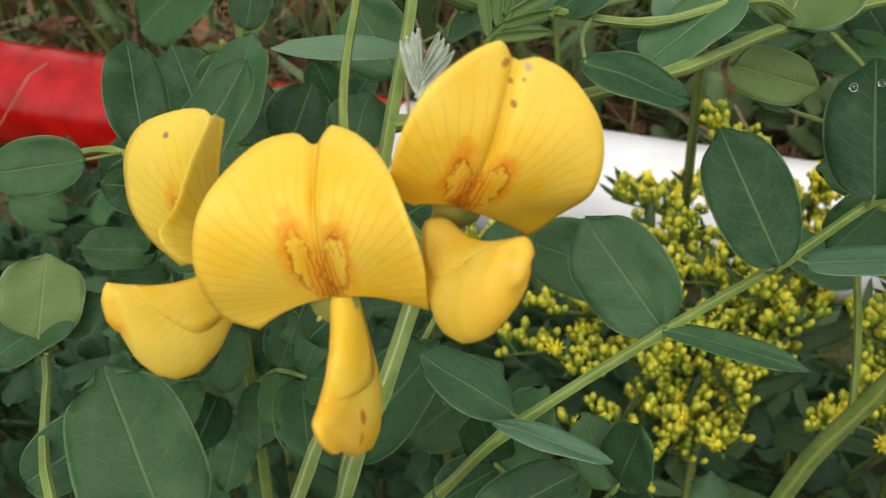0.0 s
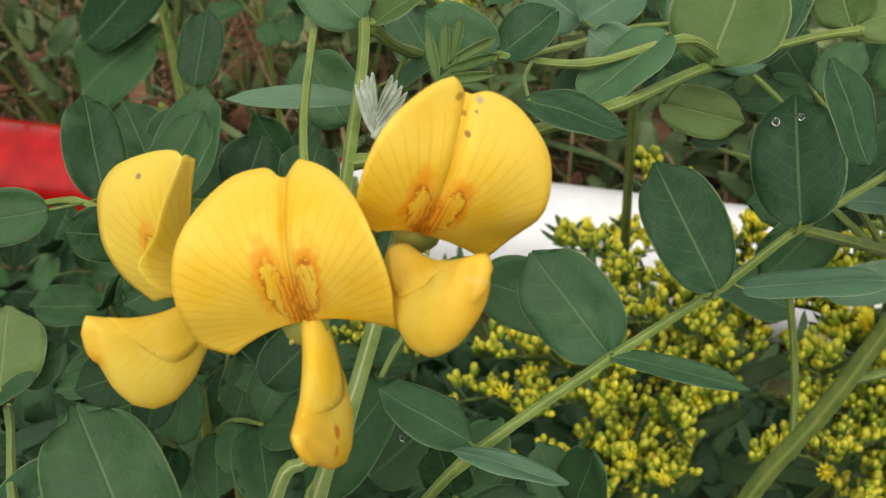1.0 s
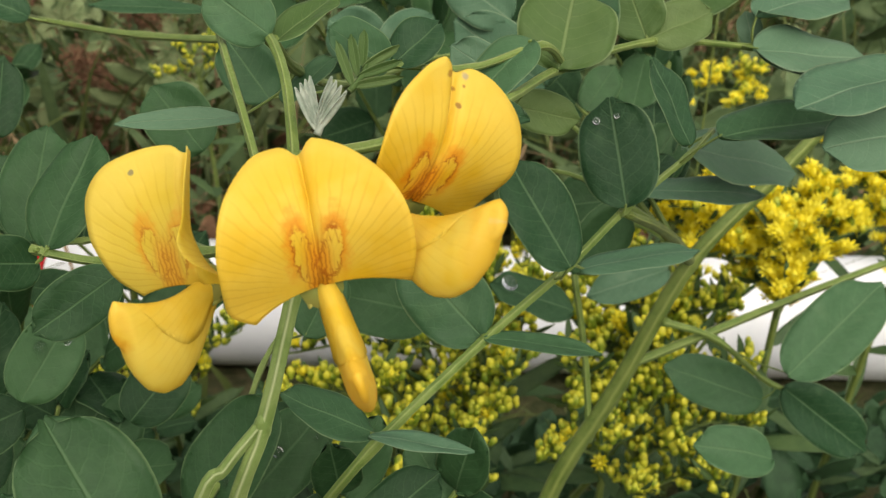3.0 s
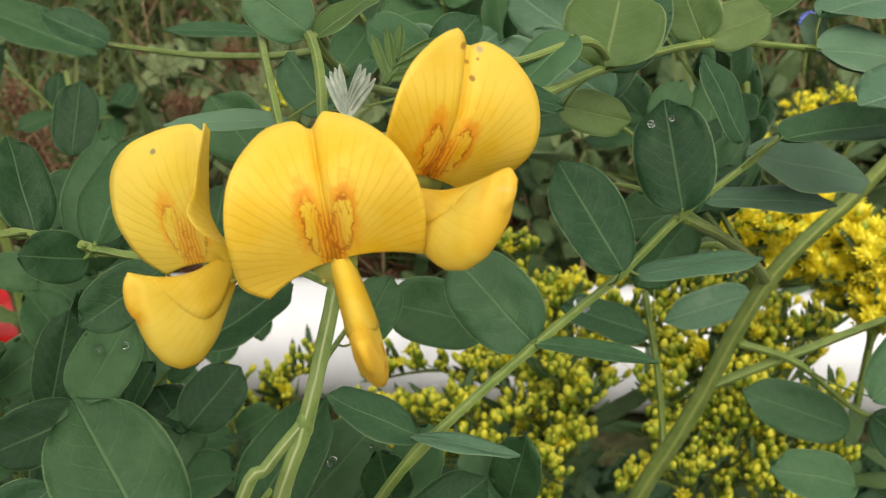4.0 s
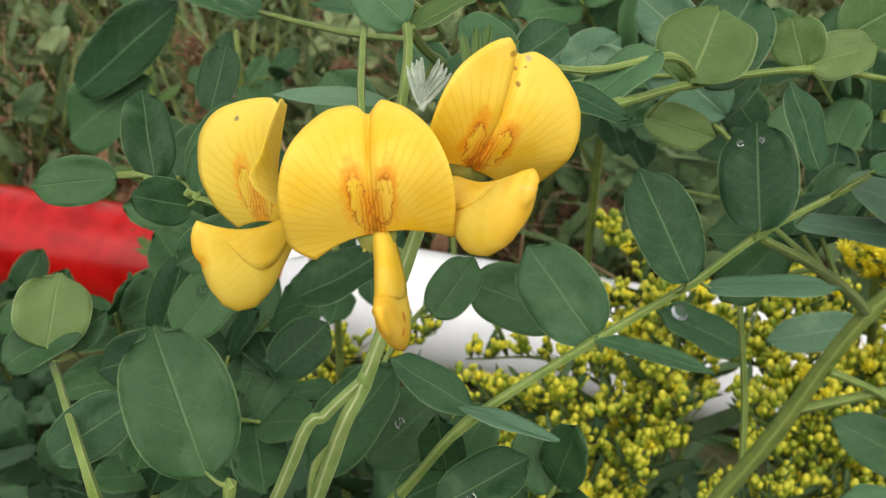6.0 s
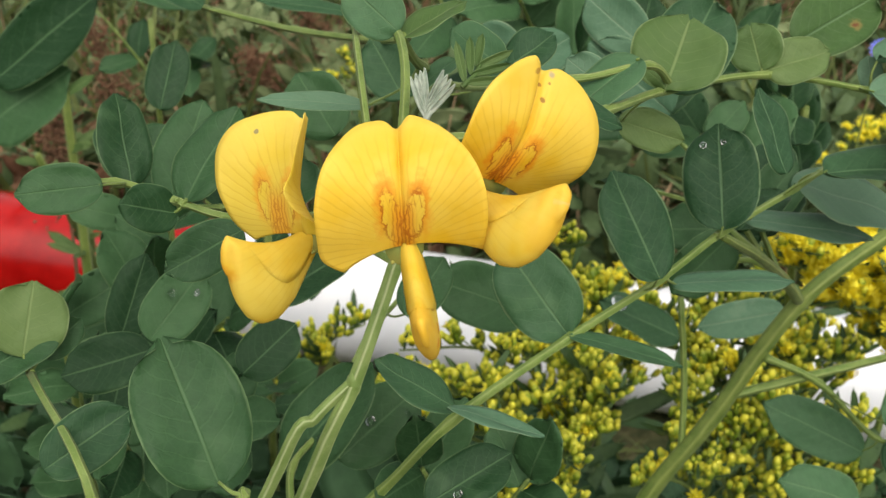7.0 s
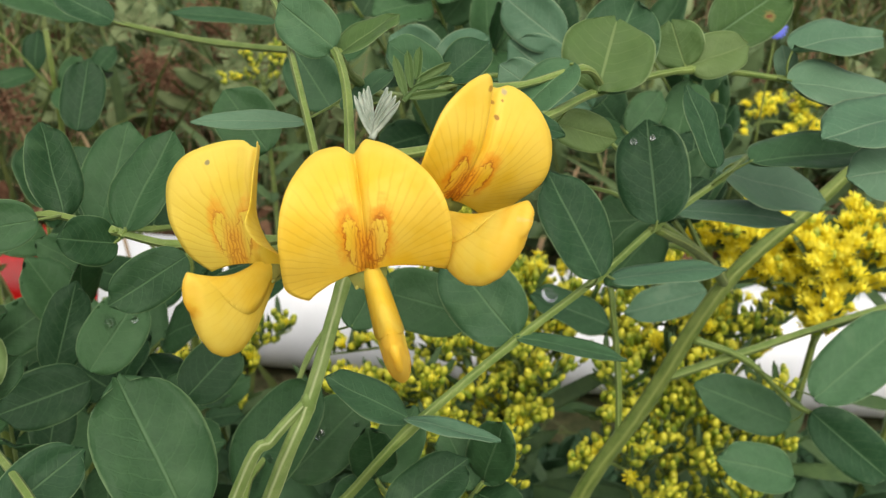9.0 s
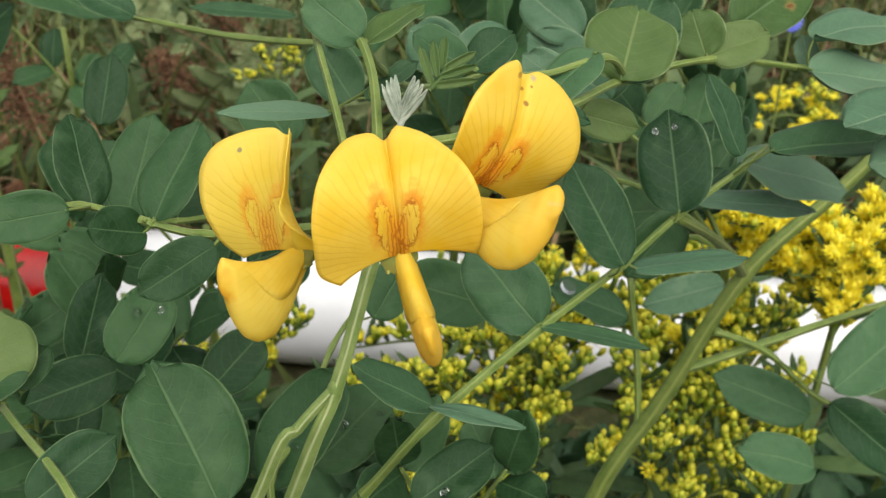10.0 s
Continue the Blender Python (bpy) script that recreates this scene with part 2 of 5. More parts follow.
MAT_OPEN = plain_material("goldenrod_open", (0.93, 0.79, 0.028), (0.97, 0.90, 0.12), 300.0, 0.6, 0.2, 0.3, 0.2, True)
MAT_BLADE = plain_material("goldenrod_leaf", (0.035, 0.085, 0.028), (0.085, 0.150, 0.050), 200.0, 0.55, 0.35, 0.15, 0.3, True)
MAT_GRASS = plain_material("grass", (0.018, 0.042, 0.009), (0.145, 0.180, 0.052), 30.0, 0.6, 0.25, 0.15, 0.1, True)
MAT_STRAW = plain_material("straw", (0.115, 0.072, 0.038), (0.36, 0.26, 0.15), 30.0, 0.75, 0.2, 0.0, 0.1, True)
MAT_RUST = plain_material("dry_seed", (0.070, 0.034, 0.020), (0.25, 0.140, 0.080), 120.0, 0.8, 0.15, 0.0, 0.3, True)
MAT_WEED = plain_material("weed_leaf", (0.026, 0.062, 0.020), (0.140, 0.205, 0.085), 60.0, 0.6, 0.3, 0.1, 0.2, True)
MAT_PALE = plain_material("pale_weed", (0.11, 0.165, 0.065), (0.26, 0.315, 0.155), 60.0, 0.7, 0.2, 0.1, 0.2, True)
MAT_FERN = plain_material("feathery_leaf", (0.085, 0.130, 0.050), (0.215, 0.265, 0.125), 60.0, 0.7, 0.2, 0.1, 0.2, False)
MAT_BLUE = plain_material("chicory_blue", (0.10, 0.13, 0.62), (0.22, 0.27, 0.80), 200.0, 0.6, 0.2, 0.2)
MAT_RED = plain_material("red_paint", (0.30, 0.0030, 0.0030), (0.46, 0.008, 0.007), 40.0, 0.2, 0.5, 0.0, 0.05)
MAT_WHITE = plain_material("white_paint", (0.74, 0.77, 0.81), (0.82, 0.84, 0.87), 30.0, 0.3, 0.5, 0.0, 0.05)


def stem_material(name, dark, light, ridge):
    """A ribbed, faintly downy stalk; v runs round it."""
    k = Nodes(name)
    u, v = k.uv()
    rib = k.math("ABSOLUTE", k.math("SUBTRACT", k.math("FRACT", k.math("ADD", k.math("MULTIPLY", v, 4.0), k.math("MULTIPLY", k.noise(60.0, 2.0), 0.5))), 0.5))
    rib = k.math("SUBTRACT", 1.0, k.step(rib, 0.03, 0.22))
    c = k.mix(k.step(k.noise(200.0, 4.0), 0.3, 0.7), dark, light)
    c = k.mix(k.math("MULTIPLY", rib, 0.75), c, ridge)
    down = k.step(k.noise(2600.0, 2.0), 0.55, 0.75)
    c = k.mix(k.math("MULTIPLY", down, 0.16), c, (0.42, 0.50, 0.26))
    k.bsdf.inputs["Sheen Weight"].default_value = 0.06
    k.bump(k.math("ADD", rib, k.math("MULTIPLY", k.noise(1500.0, 3.0), 0.8)), 0.6, 0.0003)
    return k.done(c, 0.55, 0.35)


def bud_material():
    """A flower head in bud: green scales below, yellow tip; u runs from base to tip."""
    k = Nodes("goldenrod_bud")
    u, v = k.uv()
    own = k.island()
    green = k.mix(own, (0.175, 0.280, 0.022), (0.350, 0.430, 0.042))
    tip = k.mix(own, (0.48, 0.525, 0.040), (0.82, 0.765, 0.070))
    ripe = k.step(k.math("ADD", u, k.math("MULTIPLY", k.math("SUBTRACT", own, 0.5), 0.40)), 0.42, 0.90)
    k.bump(k.noise(900.0, 2.0), 0.3, 0.0002)
    return k.done(k.mix(ripe, green, tip), 0.42, 0.5, 0.2)


def soil_material():
    k = Nodes("soil_and_litter")
    big, small = k.noise(1.6, 8.0, rough=0.65), k.noise(90.0, 6.0, rough=0.7)
    c = k.mix(k.step(small, 0.35, 0.65), (0.055, 0.040, 0.026), (0.21, 0.155, 0.095))
    c = k.mix(k.math("MULTIPLY", k.step(big, 0.36, 0.56), 0.8), c, (0.055, 0.080, 0.028))
    k.bump(small, 1.0, 0.01)
    return k.done(c, 0.9, 0.15)


def drop_material():
    k = Nodes("water")
    k.bsdf.inputs["Transmission Weight"].default_value = 1.0
    k.bsdf.inputs["IOR"].default_value = 1.33
    return k.done((0.97, 0.99, 1.0), 0.02, 0.5)


MAT_STEM = stem_material("stem_green", (0.095, 0.165, 0.028), (0.165, 0.235, 0.052), (0.260, 0.330, 0.105))
MAT_STALK = stem_material("stem_pale", (0.140, 0.225, 0.050), (0.225, 0.310, 0.095), (0.430, 0.500, 0.250))
MAT_TWIG = stem_material("stem_olive", (0.085, 0.140, 0.022), (0.150, 0.205, 0.042), (0.225, 0.275, 0.070))
MAT_BUD = bud_material()
MAT_SOIL = soil_material()
MAT_DROP = drop_material()

# ---- mesh helpers; all lengths below are centimetres ----
CM = 0.01


def vec(p):
    return Vector(p)


def empty(name, at, label, category, group="", kind=""):
    ob = new(name)
    ob.empty_display_size = 0.01
    ob.location = vec(at) * CM
    bpy.context.view_layer.update()
    return tagged(ob, label, category, group, kind)


def part(name, bm, material, parent=None, label="", smooth=True):
    """Links a bmesh, in centimetres, as one mesh object under a thing or a part."""
    me = bpy.data.meshes.new(name)
    bmesh.ops.scale(bm, vec=(CM, CM, CM), verts=bm.verts)
    bmesh.ops.recalc_face_normals(bm, faces=bm.faces)
    bm.to_mesh(me)
    bm.free()
    if smooth:
        me.polygons.foreach_set("use_smooth", [True] * len(me.polygons))
    me.materials.append(material)
    ob = new(name, me)
    if parent is not None:
        adopt(ob, parent)
    if label:
        ob["label"] = label
    return ob


def adopt(ob, parent):
    """Parents ob, whose mesh is in world place, to a thing or to a part of one."""
    ob.parent = parent
    ob.matrix_parent_inverse = Matrix.Identity(4) if parent.parent else parent.matrix_basis.inverted()
    return ob


def raw(name, verts, faces, material, parent=None, label="", smooth=True, along=None):
    me = bpy.data.meshes.new(name)
    me.from_pydata((np.asarray(verts) * CM).tolist(), [], faces)
    if along is not None:
        layer = me.uv_layers.new(name="UVMap")
        index = np.empty(len(me.loops), dtype=np.int32)
        me.loops.foreach_get("vertex_index", index)
        uv = np.zeros((len(index), 2), dtype=np.float32)
        uv[:, 0] = np.asarray(along, dtype=np.float32)[index]
        layer.data.foreach_set("uv", uv.ravel())
    if smooth:
        me.polygons.foreach_set("use_smooth", [True] * len(me.polygons))
    me.materials.append(material)
    ob = new(name, me)
    if parent is not None:
        adopt(ob, parent)
    if label:
        ob["label"] = label
    return ob


def spline(points, per=6):
    """A smooth line through the points (Catmull-Rom)."""
    p = [vec(q) for q in points]
    if len(p) == 2:
        return [p[0].lerp(p[1], i / per) for i in range(per + 1)]
    p = [p[0] * 2 - p[1]] + p + [p[-1] * 2 - p[-2]]
    out = []
    for a, b, c, d in zip(p, p[1:], p[2:], p[3:]):
        for i in range(per):
            t = i / per
            out.append(0.5 * (2 * b + (c - a) * t + (2 * a - 5 * b + 4 * c - d) * t * t + (3 * b - a - 3 * c + d) * t**3))
    return out + [p[-2]]


def tube(bm, points, r0, r1, seg=8, per=6, knots=0.0, flat=1.0, ribs=0.0):
    """A tapering stalk along the points, closed at both ends, with slight ribs and swellings."""
    line = spline(points, per)
    side = None
    rings = []
    for i, p in enumerate(line):
        way = (line[min(i + 1, len(line) - 1)] - line[max(i - 1, 0)]).normalized()
        if side is None:
            side = way.orthogonal().normalized()
        side = (side - way * side.dot(way)).normalized()
        up = way.cross(side)
        t = i / (len(line) - 1)
        r = r0 + (r1 - r0) * t
        r *= 1 + knots * max(0.0, math.cos(i / per * 2 * math.pi)) ** 6 + 0.04 * noise.noise(p * 3.0)
        rings.append([bm.verts.new(p + (side * math.cos(a) + up * math.sin(a) * flat) * r * (1 + ribs * math.cos(5 * a))) for a in (2 * math.pi * k / seg for k in range(seg))])
    uvs = bm.loops.layers.uv.verify()
    for i, (a, b) in enumerate(zip(rings, rings[1:])):
        for k in range(seg):
            face = bm.faces.new((a[k], a[(k + 1) % seg], b[(k + 1) % seg], b[k]))
            for loop, st in zip(face.loops, ((i, k), (i, k + 1), (i + 1, k + 1), (i + 1, k))):
                loop[uvs].uv = (st[0] / len(rings), st[1] / seg)
    bm.faces.new(rings[0][::-1])
    bm.faces.new(rings[-1])
    return bm


def nearest(point, points):
    line = spline(points, 10)
    return min(line, key=lambda q: (q - point).length)


def blade(bm, base, tip, width, normal, cup=0.16, arch=0.05, notch=0.03, nu=13, nv=4, thick=0.026, twist=0.0, seed=0.0, blunt=0.16):
    """One leaflet: a cupped, arched blade with a top and an under side and a rounded, slightly notched tip."""
    base, tip = vec(base), vec(tip)
    axis = tip - base
    long = axis.length
    axis.normalize()
    n0 = (vec(normal) - axis * vec(normal).dot(axis)).normalized()
    uvs = bm.loops.layers.uv.verify()
    sheets = ([], [])
    where = {}
    for i in range(nu + 1):
        u = 0.5 - 0.5 * math.cos(math.pi * i / nu)
        s = max(0.0, 1 - abs(2 * u**0.92 - 1) ** 2.3) ** 0.5
        h = width / 2 * max(s, 0.07 if u < 0.5 else 0.0, blunt * max(0.0, (u - 0.8) / 0.2) if u > 0.8 else 0.0)
        turn = Matrix.Rotation(twist * (u - 0.3), 3, axis)
        n = turn @ n0
        side = axis.cross(n)
        for k, sheet in enumerate(sheets):
            row = []
            for j in range(-nv, nv + 1):
                v = j / nv
                along = long * (u - u**7 * (0.085 * v * v) - notch * u**7 * math.exp(-((v / 0.3) ** 2)))
                p = base + axis * along + side * (v * h)
                lift = cup * h * abs(v) ** 1.4 - arch * long * (u - 0.25) ** 2 + 0.09 * width * noise.noise(Vector((u * 2.2 + seed, v * 1.4, seed * 1.7)))
                lift += 0.045 * width * math.sin(u * 9 + seed + 2 * v) * abs(v) ** 2
                p = p + n * (lift - k * thick * (1 - 0.75 * abs(v) ** 4))
                vert = bm.verts.new(p)
                where[vert] = (u, v * 0.5 + 0.5)
                row.append(vert)
            sheet.append(row)
    faces = []
    m = 2 * nv
    for i in range(nu):
        for j in range(m):
            a, b = sheets
            faces.append(bm.faces.new((a[i][j], a[i][j + 1], a[i + 1][j + 1], a[i + 1][j])))
            faces.append(bm.faces.new((b[i][j + 1], b[i][j], b[i + 1][j], b[i + 1][j + 1])))
    for i in range(nu):
        for j in (0, m):
            faces.append(bm.faces.new((sheets[0][i][j], sheets[0][i + 1][j], sheets[1][i + 1][j], sheets[1][i][j])))
    for i in (0, nu):
        for j in range(m):
            faces.append(bm.faces.new((sheets[0][i][j], sheets[0][i][j + 1], sheets[1][i][j + 1], sheets[1][i][j])))
    for f in faces:
        for loop in f.loops:
            loop[uvs].uv = where[loop.vert]
    return bm


VIEWER = Vector((0.6, -9.6, 56.0))
LINES = {}
FRAMES = {}


def stalk(name, parent, points, r0, r1, material, label="", knots=0.0, seg=8):
    ob = part(name, tube(bmesh.new(), points, r0, r1, 20 if seg > 8 else seg, 6, knots, ribs=0.07 if seg > 8 else 0.0), material, parent, label)
    LINES[ob.name] = points
    return ob


def leaflet(leaf, base, tip, width, tilt, material=None, cup=0.14, arch=0.05, notch=0.03, twist=0.0, label=""):
    """A leaflet on a leaf stalk: faces the open side, turned about its midrib by tilt degrees."""
    base, tip = vec(base), vec(tip)
    axis = (tip - base).normalized()
    toward = (VIEWER - (base + tip) / 2 + Vector((0, 0, 3.0))).normalized()
    normal = max((Matrix.Rotation(radians(s * tilt), 3, axis) @ toward for s in (-1, 1)), key=lambda n: n.z)
    bm = bmesh.new()
    blade(bm, base, tip, width, normal, cup, arch, notch, 18, 5, twist=twist, seed=(base.x * 7.3 + tip.z * 3.1) % 50)
    foot = nearest(base, LINES[leaf.name])
    gap = (foot - base).length
    if 0.02 < gap < 2.4:
        bend = (foot + base) / 2 - axis * 0.05
        joint = tube(bmesh.new(), [foot, bend, base + axis * 0.06], 0.028 if gap > 0.6 else 0.045, 0.022, 6, 4)
        if gap < 0.6:
            tube(joint, [foot - axis * 0.03, foot + toward * 0.02, foot + (axis + toward) * 0.07], 0.075, 0.03, 7, 3)
        part("leaf_joint", joint, MAT_STEM, leaf)
    ob = part("leaflet", bm, material or MAT_LEAF, leaf, label)
    n = (normal - axis * normal.dot(axis)).normalized()
    FRAMES[ob.name] = (base, tip - base, axis.cross(n) * width / 2, n)
    return ob

# ---- flowers ----
def axes(up, face):
    y = vec(up).normalized()
    z = vec(face)
    z = (z - y * z.dot(y)).normalized()
    return y.cross(z), y, z


def banner(bm, root, up, face, outline, bulge, left_lift, right_lift, top=1.45, cleft=0.0, waist=0.86, seed=0.0, back=0.25, ease=0.0):
    """The broad upright petal: a fan about its foot, creased in the middle and notched at the top.
    outline: pairs of degrees from straight up (left negative) and centimetres from the foot."""
    x, y, z = axes(up, face)
    root = vec(root)
    degs, reach = zip(*outline)
    na, nr = 72, 14
    lo, hi = degs[0], degs[-1]
    wide = np.unique(np.concatenate((np.linspace(lo, hi, na + 1), cleft + np.linspace(-7, 7, 21))))
    na = len(wide) - 1
    rad = np.interp(wide, degs, reach)
    for _ in range(2):
        rad[1:-1] = (rad[:-2] + 2 * rad[1:-1] + rad[2:]) / 4
    uvs = bm.loops.layers.uv.verify()
    where, sheets = {}, []
    for k in range(2):
        sheet = []
        for a, r in zip(wide, rad):
            row = []
            for i in range(nr + 1):
                rho = (i / nr) ** 0.85
                th = radians(a * (waist + (1 - waist) * rho) if a * (a - cleft) > 0 else a)
                notch = 1 - 0.075 * math.exp(-(((a - cleft) / 3.5) ** 2)) * rho**6
                d = max(r * rho * notch, 0.0) + 0.03
                px, py = d * math.sin(th), d * math.cos(th)
                t = min(max(py / top, -0.3), 1.2)
                lift = bulge * math.sin(math.pi * min(max(t, -0.2), 1.0)) - (back * (t - 1) if t > 1 else 0)
                across = px - math.tan(radians(cleft)) * py
                fold = min(1.0, max(0.0, (py + 0.05) / ease)) if ease else 1.0
                lift += (left_lift if across < 0 else right_lift * fold) * abs(across) ** 1.6
                lift -= (0.055 * math.exp(-((across / 0.022) ** 2)) + 0.07 * math.exp(-((across / 0.07) ** 2))) * min(1.0, rho * 1.6)
                lift += 0.05 * rho * noise.noise(Vector((px * 1.6 + seed, py * 1.6, seed)))
                lift += 0.025 * rho**4 * math.sin(radians(a) * 9 + seed)
                p = root + x * px + y * py + z * (lift - k * 0.022)
                vert = bm.verts.new(p)
                where[vert] = (px / 3 + 0.5, py / 3 + 0.5)
                row.append(vert)
            sheet.append(row)
        sheets.append(sheet)
    f, b = sheets
    faces = []
    for i in range(na):
        for j in range(nr):
            faces.append(bm.faces.new((f[i][j], f[i + 1][j], f[i + 1][j + 1], f[i][j + 1])))
            faces.append(bm.faces.new((b[i + 1][j], b[i][j], b[i][j + 1], b[i + 1][j + 1])))
        for j in (0, nr):
            faces.append(bm.faces.new((f[i][j], f[i + 1][j], b[i + 1][j], b[i][j])))
    for i in (0, na):
        for j in range(nr):
            faces.append(bm.faces.new((f[i][j], f[i][j + 1], b[i][j + 1], b[i][j])))
    for face_ in faces:
        for loop in face_.loops:
            loop[uvs].uv = where[loop.vert]
    return bm


def keel_shape(root, ahead, down, long, deep, wide, rise):
    """The surface of the boat-shaped lower petals, flattened from side to side: a function of s (along) and an angle round it."""
    a = vec(ahead).normalized()
    d = vec(down)
    d = (d - a * d.dot(a)).normalized()
    w = a.cross(d)
    root = vec(root)

    def place(s, ang, swell=0.0):
        body = deep * float(np.interp(s, (0, 0.12, 0.3, 0.5, 0.68, 0.82, 0.93, 1.0), (0.34, 0.52, 0.80, 0.96, 1.0, 0.94, 0.78, 0.50)))
        topd = deep * 0.10 * math.sin(math.pi * min(1.0, s)) - rise * s * s
        half = wide * float(np.interp(s, (0, 0.2, 0.5, 0.8, 0.95, 1.0), (0.62, 0.78, 1.0, 0.95, 0.72, 0.40)))
        c, sn = math.cos(ang), math.sin(ang)
        yy = -c
        mid, hh = topd + body / 2, body / 2
        pinch = 1 - 0.35 * max(0.0, -yy) ** 3 - 0.30 * max(0.0, yy) ** 3
        groove = 1 - 0.16 * math.exp(-(((yy + 0.38) / 0.13) ** 2)) * min(1.0, s * 4)
        lip = 1 + 0.30 * math.exp(-(((yy + 0.75) / 0.3) ** 2)) * max(0.0, s - 0.7) / 0.3
        q = root + a * (s * long) + d * (mid + hh * yy) + w * (math.copysign(abs(sn) ** 0.75, sn) * (half * pinch * groove * lip + swell))
        return q, (0.5 + s * long / 3, 0.5 + (mid + hh * yy) / 3)

    return place, a, d, w


def keel(bm, place, long, a, d):
    uvs = bm.loops.layers.uv.verify()
    where, rings = {}, []
    ns, nc = 26, 22
    for i in range(ns + 1):
        s = i / ns
        s = 1 - (1 - s) ** 1.3
        ring = []
        for k in range(nc):
            q, uv = place(s, 2 * math.pi * k / nc)
            vert = bm.verts.new(q)
            where[vert] = uv
            ring.append(vert)
        rings.append(ring)
    # rounded nose
    centre = sum((v.co for v in rings[-1]), Vector()) / nc
    for f, out in ((0.8, 0.035), (0.45, 0.065)):
        ring = []
        for v in rings[-1 if f == 0.8 else -2]:
            vert = bm.verts.new(centre.lerp(v.co, f) + a * (out * long))
            where[vert] = where[v]
            ring.append(vert)
        rings.append(ring)
    faces = []
    for p, q in zip(rings, rings[1:]):
        for k in range(nc):
            faces.append(bm.faces.new((p[k], p[(k + 1) % nc], q[(k + 1) % nc], q[k])))
    faces += [bm.faces.new(rings[0][::-1]), bm.faces.new(rings[-1])]
    for f in faces:
        for loop in f.loops:
            loop[uvs].uv = where[loop.vert]
    return bm


def wing(bm, place, side):
    """One wing petal: a thin sheet that hugs the upper flank of the keel, with a curled lower edge."""
    uvs = bm.loops.layers.uv.verify()
    where, sheets = {}, []
    ns, nt = 18, 6
    for k in range(2):
        sheet = []
        for i in range(ns + 1):
            s = 0.02 + 0.83 * i / ns
            low = radians(80) * math.sin(math.pi * (0.16 + 0.84 * i / ns)) ** 0.6 + radians(8)
            row = []
            for j in range(nt + 1):
                t = j / nt
                q, uv = place(s, side * (0.05 + low * t), (0.030 - 0.014 * k + 0.012 * t * t * (1 - t) * 4) * (1 - 0.93 * (i / ns) ** 1.5))
                vert = bm.verts.new(q)
                where[vert] = uv
                row.append(vert)
            sheet.append(row)
        sheets.append(sheet)
    f, b = sheets
    faces = []
    for i in range(ns):
        for j in range(nt):
            faces.append(bm.faces.new((f[i][j], f[i + 1][j], f[i + 1][j + 1], f[i][j + 1])))
            faces.append(bm.faces.new((b[i + 1][j], b[i][j], b[i][j + 1], b[i + 1][j + 1])))
        for j in (0, nt):
            faces.append(bm.faces.new((f[i][j], f[i + 1][j], b[i + 1][j], b[i][j])))
    for i in (0, ns):
        for j in range(nt):
            faces.append(bm.faces.new((f[i][j], f[i][j + 1], b[i][j + 1], b[i][j])))
    for face_ in faces:
        for loop in face_.loops:
            loop[uvs].uv = where[loop.vert]
    return bm


def blob(bm, at, size, turn=None, seg=10, rings=7):
    m = Matrix.Translation(vec(at)) @ (turn.to_4x4() if turn else Matrix.Identity(4)) @ Matrix.Diagonal((*size, 1))
    bmesh.ops.create_uvsphere(bm, u_segments=seg, v_segments=rings, radius=1.0, matrix=m)
    return bm


def flower(shrub, root, up, face, outline, bulge, lifts, cleft, keel_at, ahead, down, long, deep, wide, rise, stem_at, material, label, seed, top=1.45, back=0.25, lower=None, ease=0.0):
    """A pea-shaped flower: calyx with its stalk, banner, two wings and the keel with a flushed tip."""
    root = vec(root)
    x, y, z = axes(up, face)
    bm = bmesh.new()
    foot = root - z * 0.42 - y * 0.05
    tube(bm, [stem_at, (vec(stem_at) + foot) / 2 + Vector((0, 0, 0.12)), foot], 0.05, 0.06, 7, 5)
    tube(bm, [foot - z * 0.02, foot + z * 0.12, root - z * 0.06], 0.09, 0.24, 12, 4)
    for k in range(5):
        ang = 2 * math.pi * k / 5 + 0.3
        rim = root - z * 0.10 + (x * math.cos(ang) + y * math.sin(ang)) * 0.21
        tube(bm, [rim - z * 0.03, rim + z * 0.12 + (x * math.cos(ang) + y * math.sin(ang)) * 0.04], 0.055, 0.012, 6, 3)
    calyx = part("flower", bm, MAT_CALYX, shrub, label)
    part("banner_petal", banner(bmesh.new(), root, up, face, outline, bulge, *lifts, top, cleft, seed=seed, back=back, ease=ease), material, calyx, "broad yellow petal with red honey-guide marks")
    place, a, d, w = keel_shape(keel_at, ahead, down, long, deep, wide, rise)
    part("keel_petal", keel(bmesh.new(), place, long, a, d), lower, calyx, "folded boat-shaped yellow petal with orange-flushed tip")
    for s in (-1, 1):
        part("wing_petal", wing(bmesh.new(), place, s), lower, calyx)
    return calyx


# ---- the flowering bladder senna ----
shrub = empty("bladder_senna", (-6.0, 8.0, 0.0), "bladder senna shrub with yellow pea flowers and blue-green leaflets", "shrub")
STEM = [(-6.0, 8.0, -0.5), (-5.4, 6.4, 18.0), (-3.4, 4.4, 36.0), (-1.40, 3.30, 43.74), (-0.83, 3.50, 45.34), (-0.28, 4.25, 47.2), (0.05, 4.1, 48.5), (-0.18, 2.3, 49.6)]
stalk("stem", shrub, STEM, 0.15, 0.10, MAT_STALK, "smooth pale green flowering stem", 0.06, 10)
stalk("side_shoot", shrub, [(-0.27, 1.85, 49.0), (-0.18, 3.0, 50.2), (-0.38, 4.9, 50.86), (-1.27, 7.8, 50.9), (-2.6, 11.0, 52.5)], 0.075, 0.058, MAT_STEM, "", 0.08, 10)
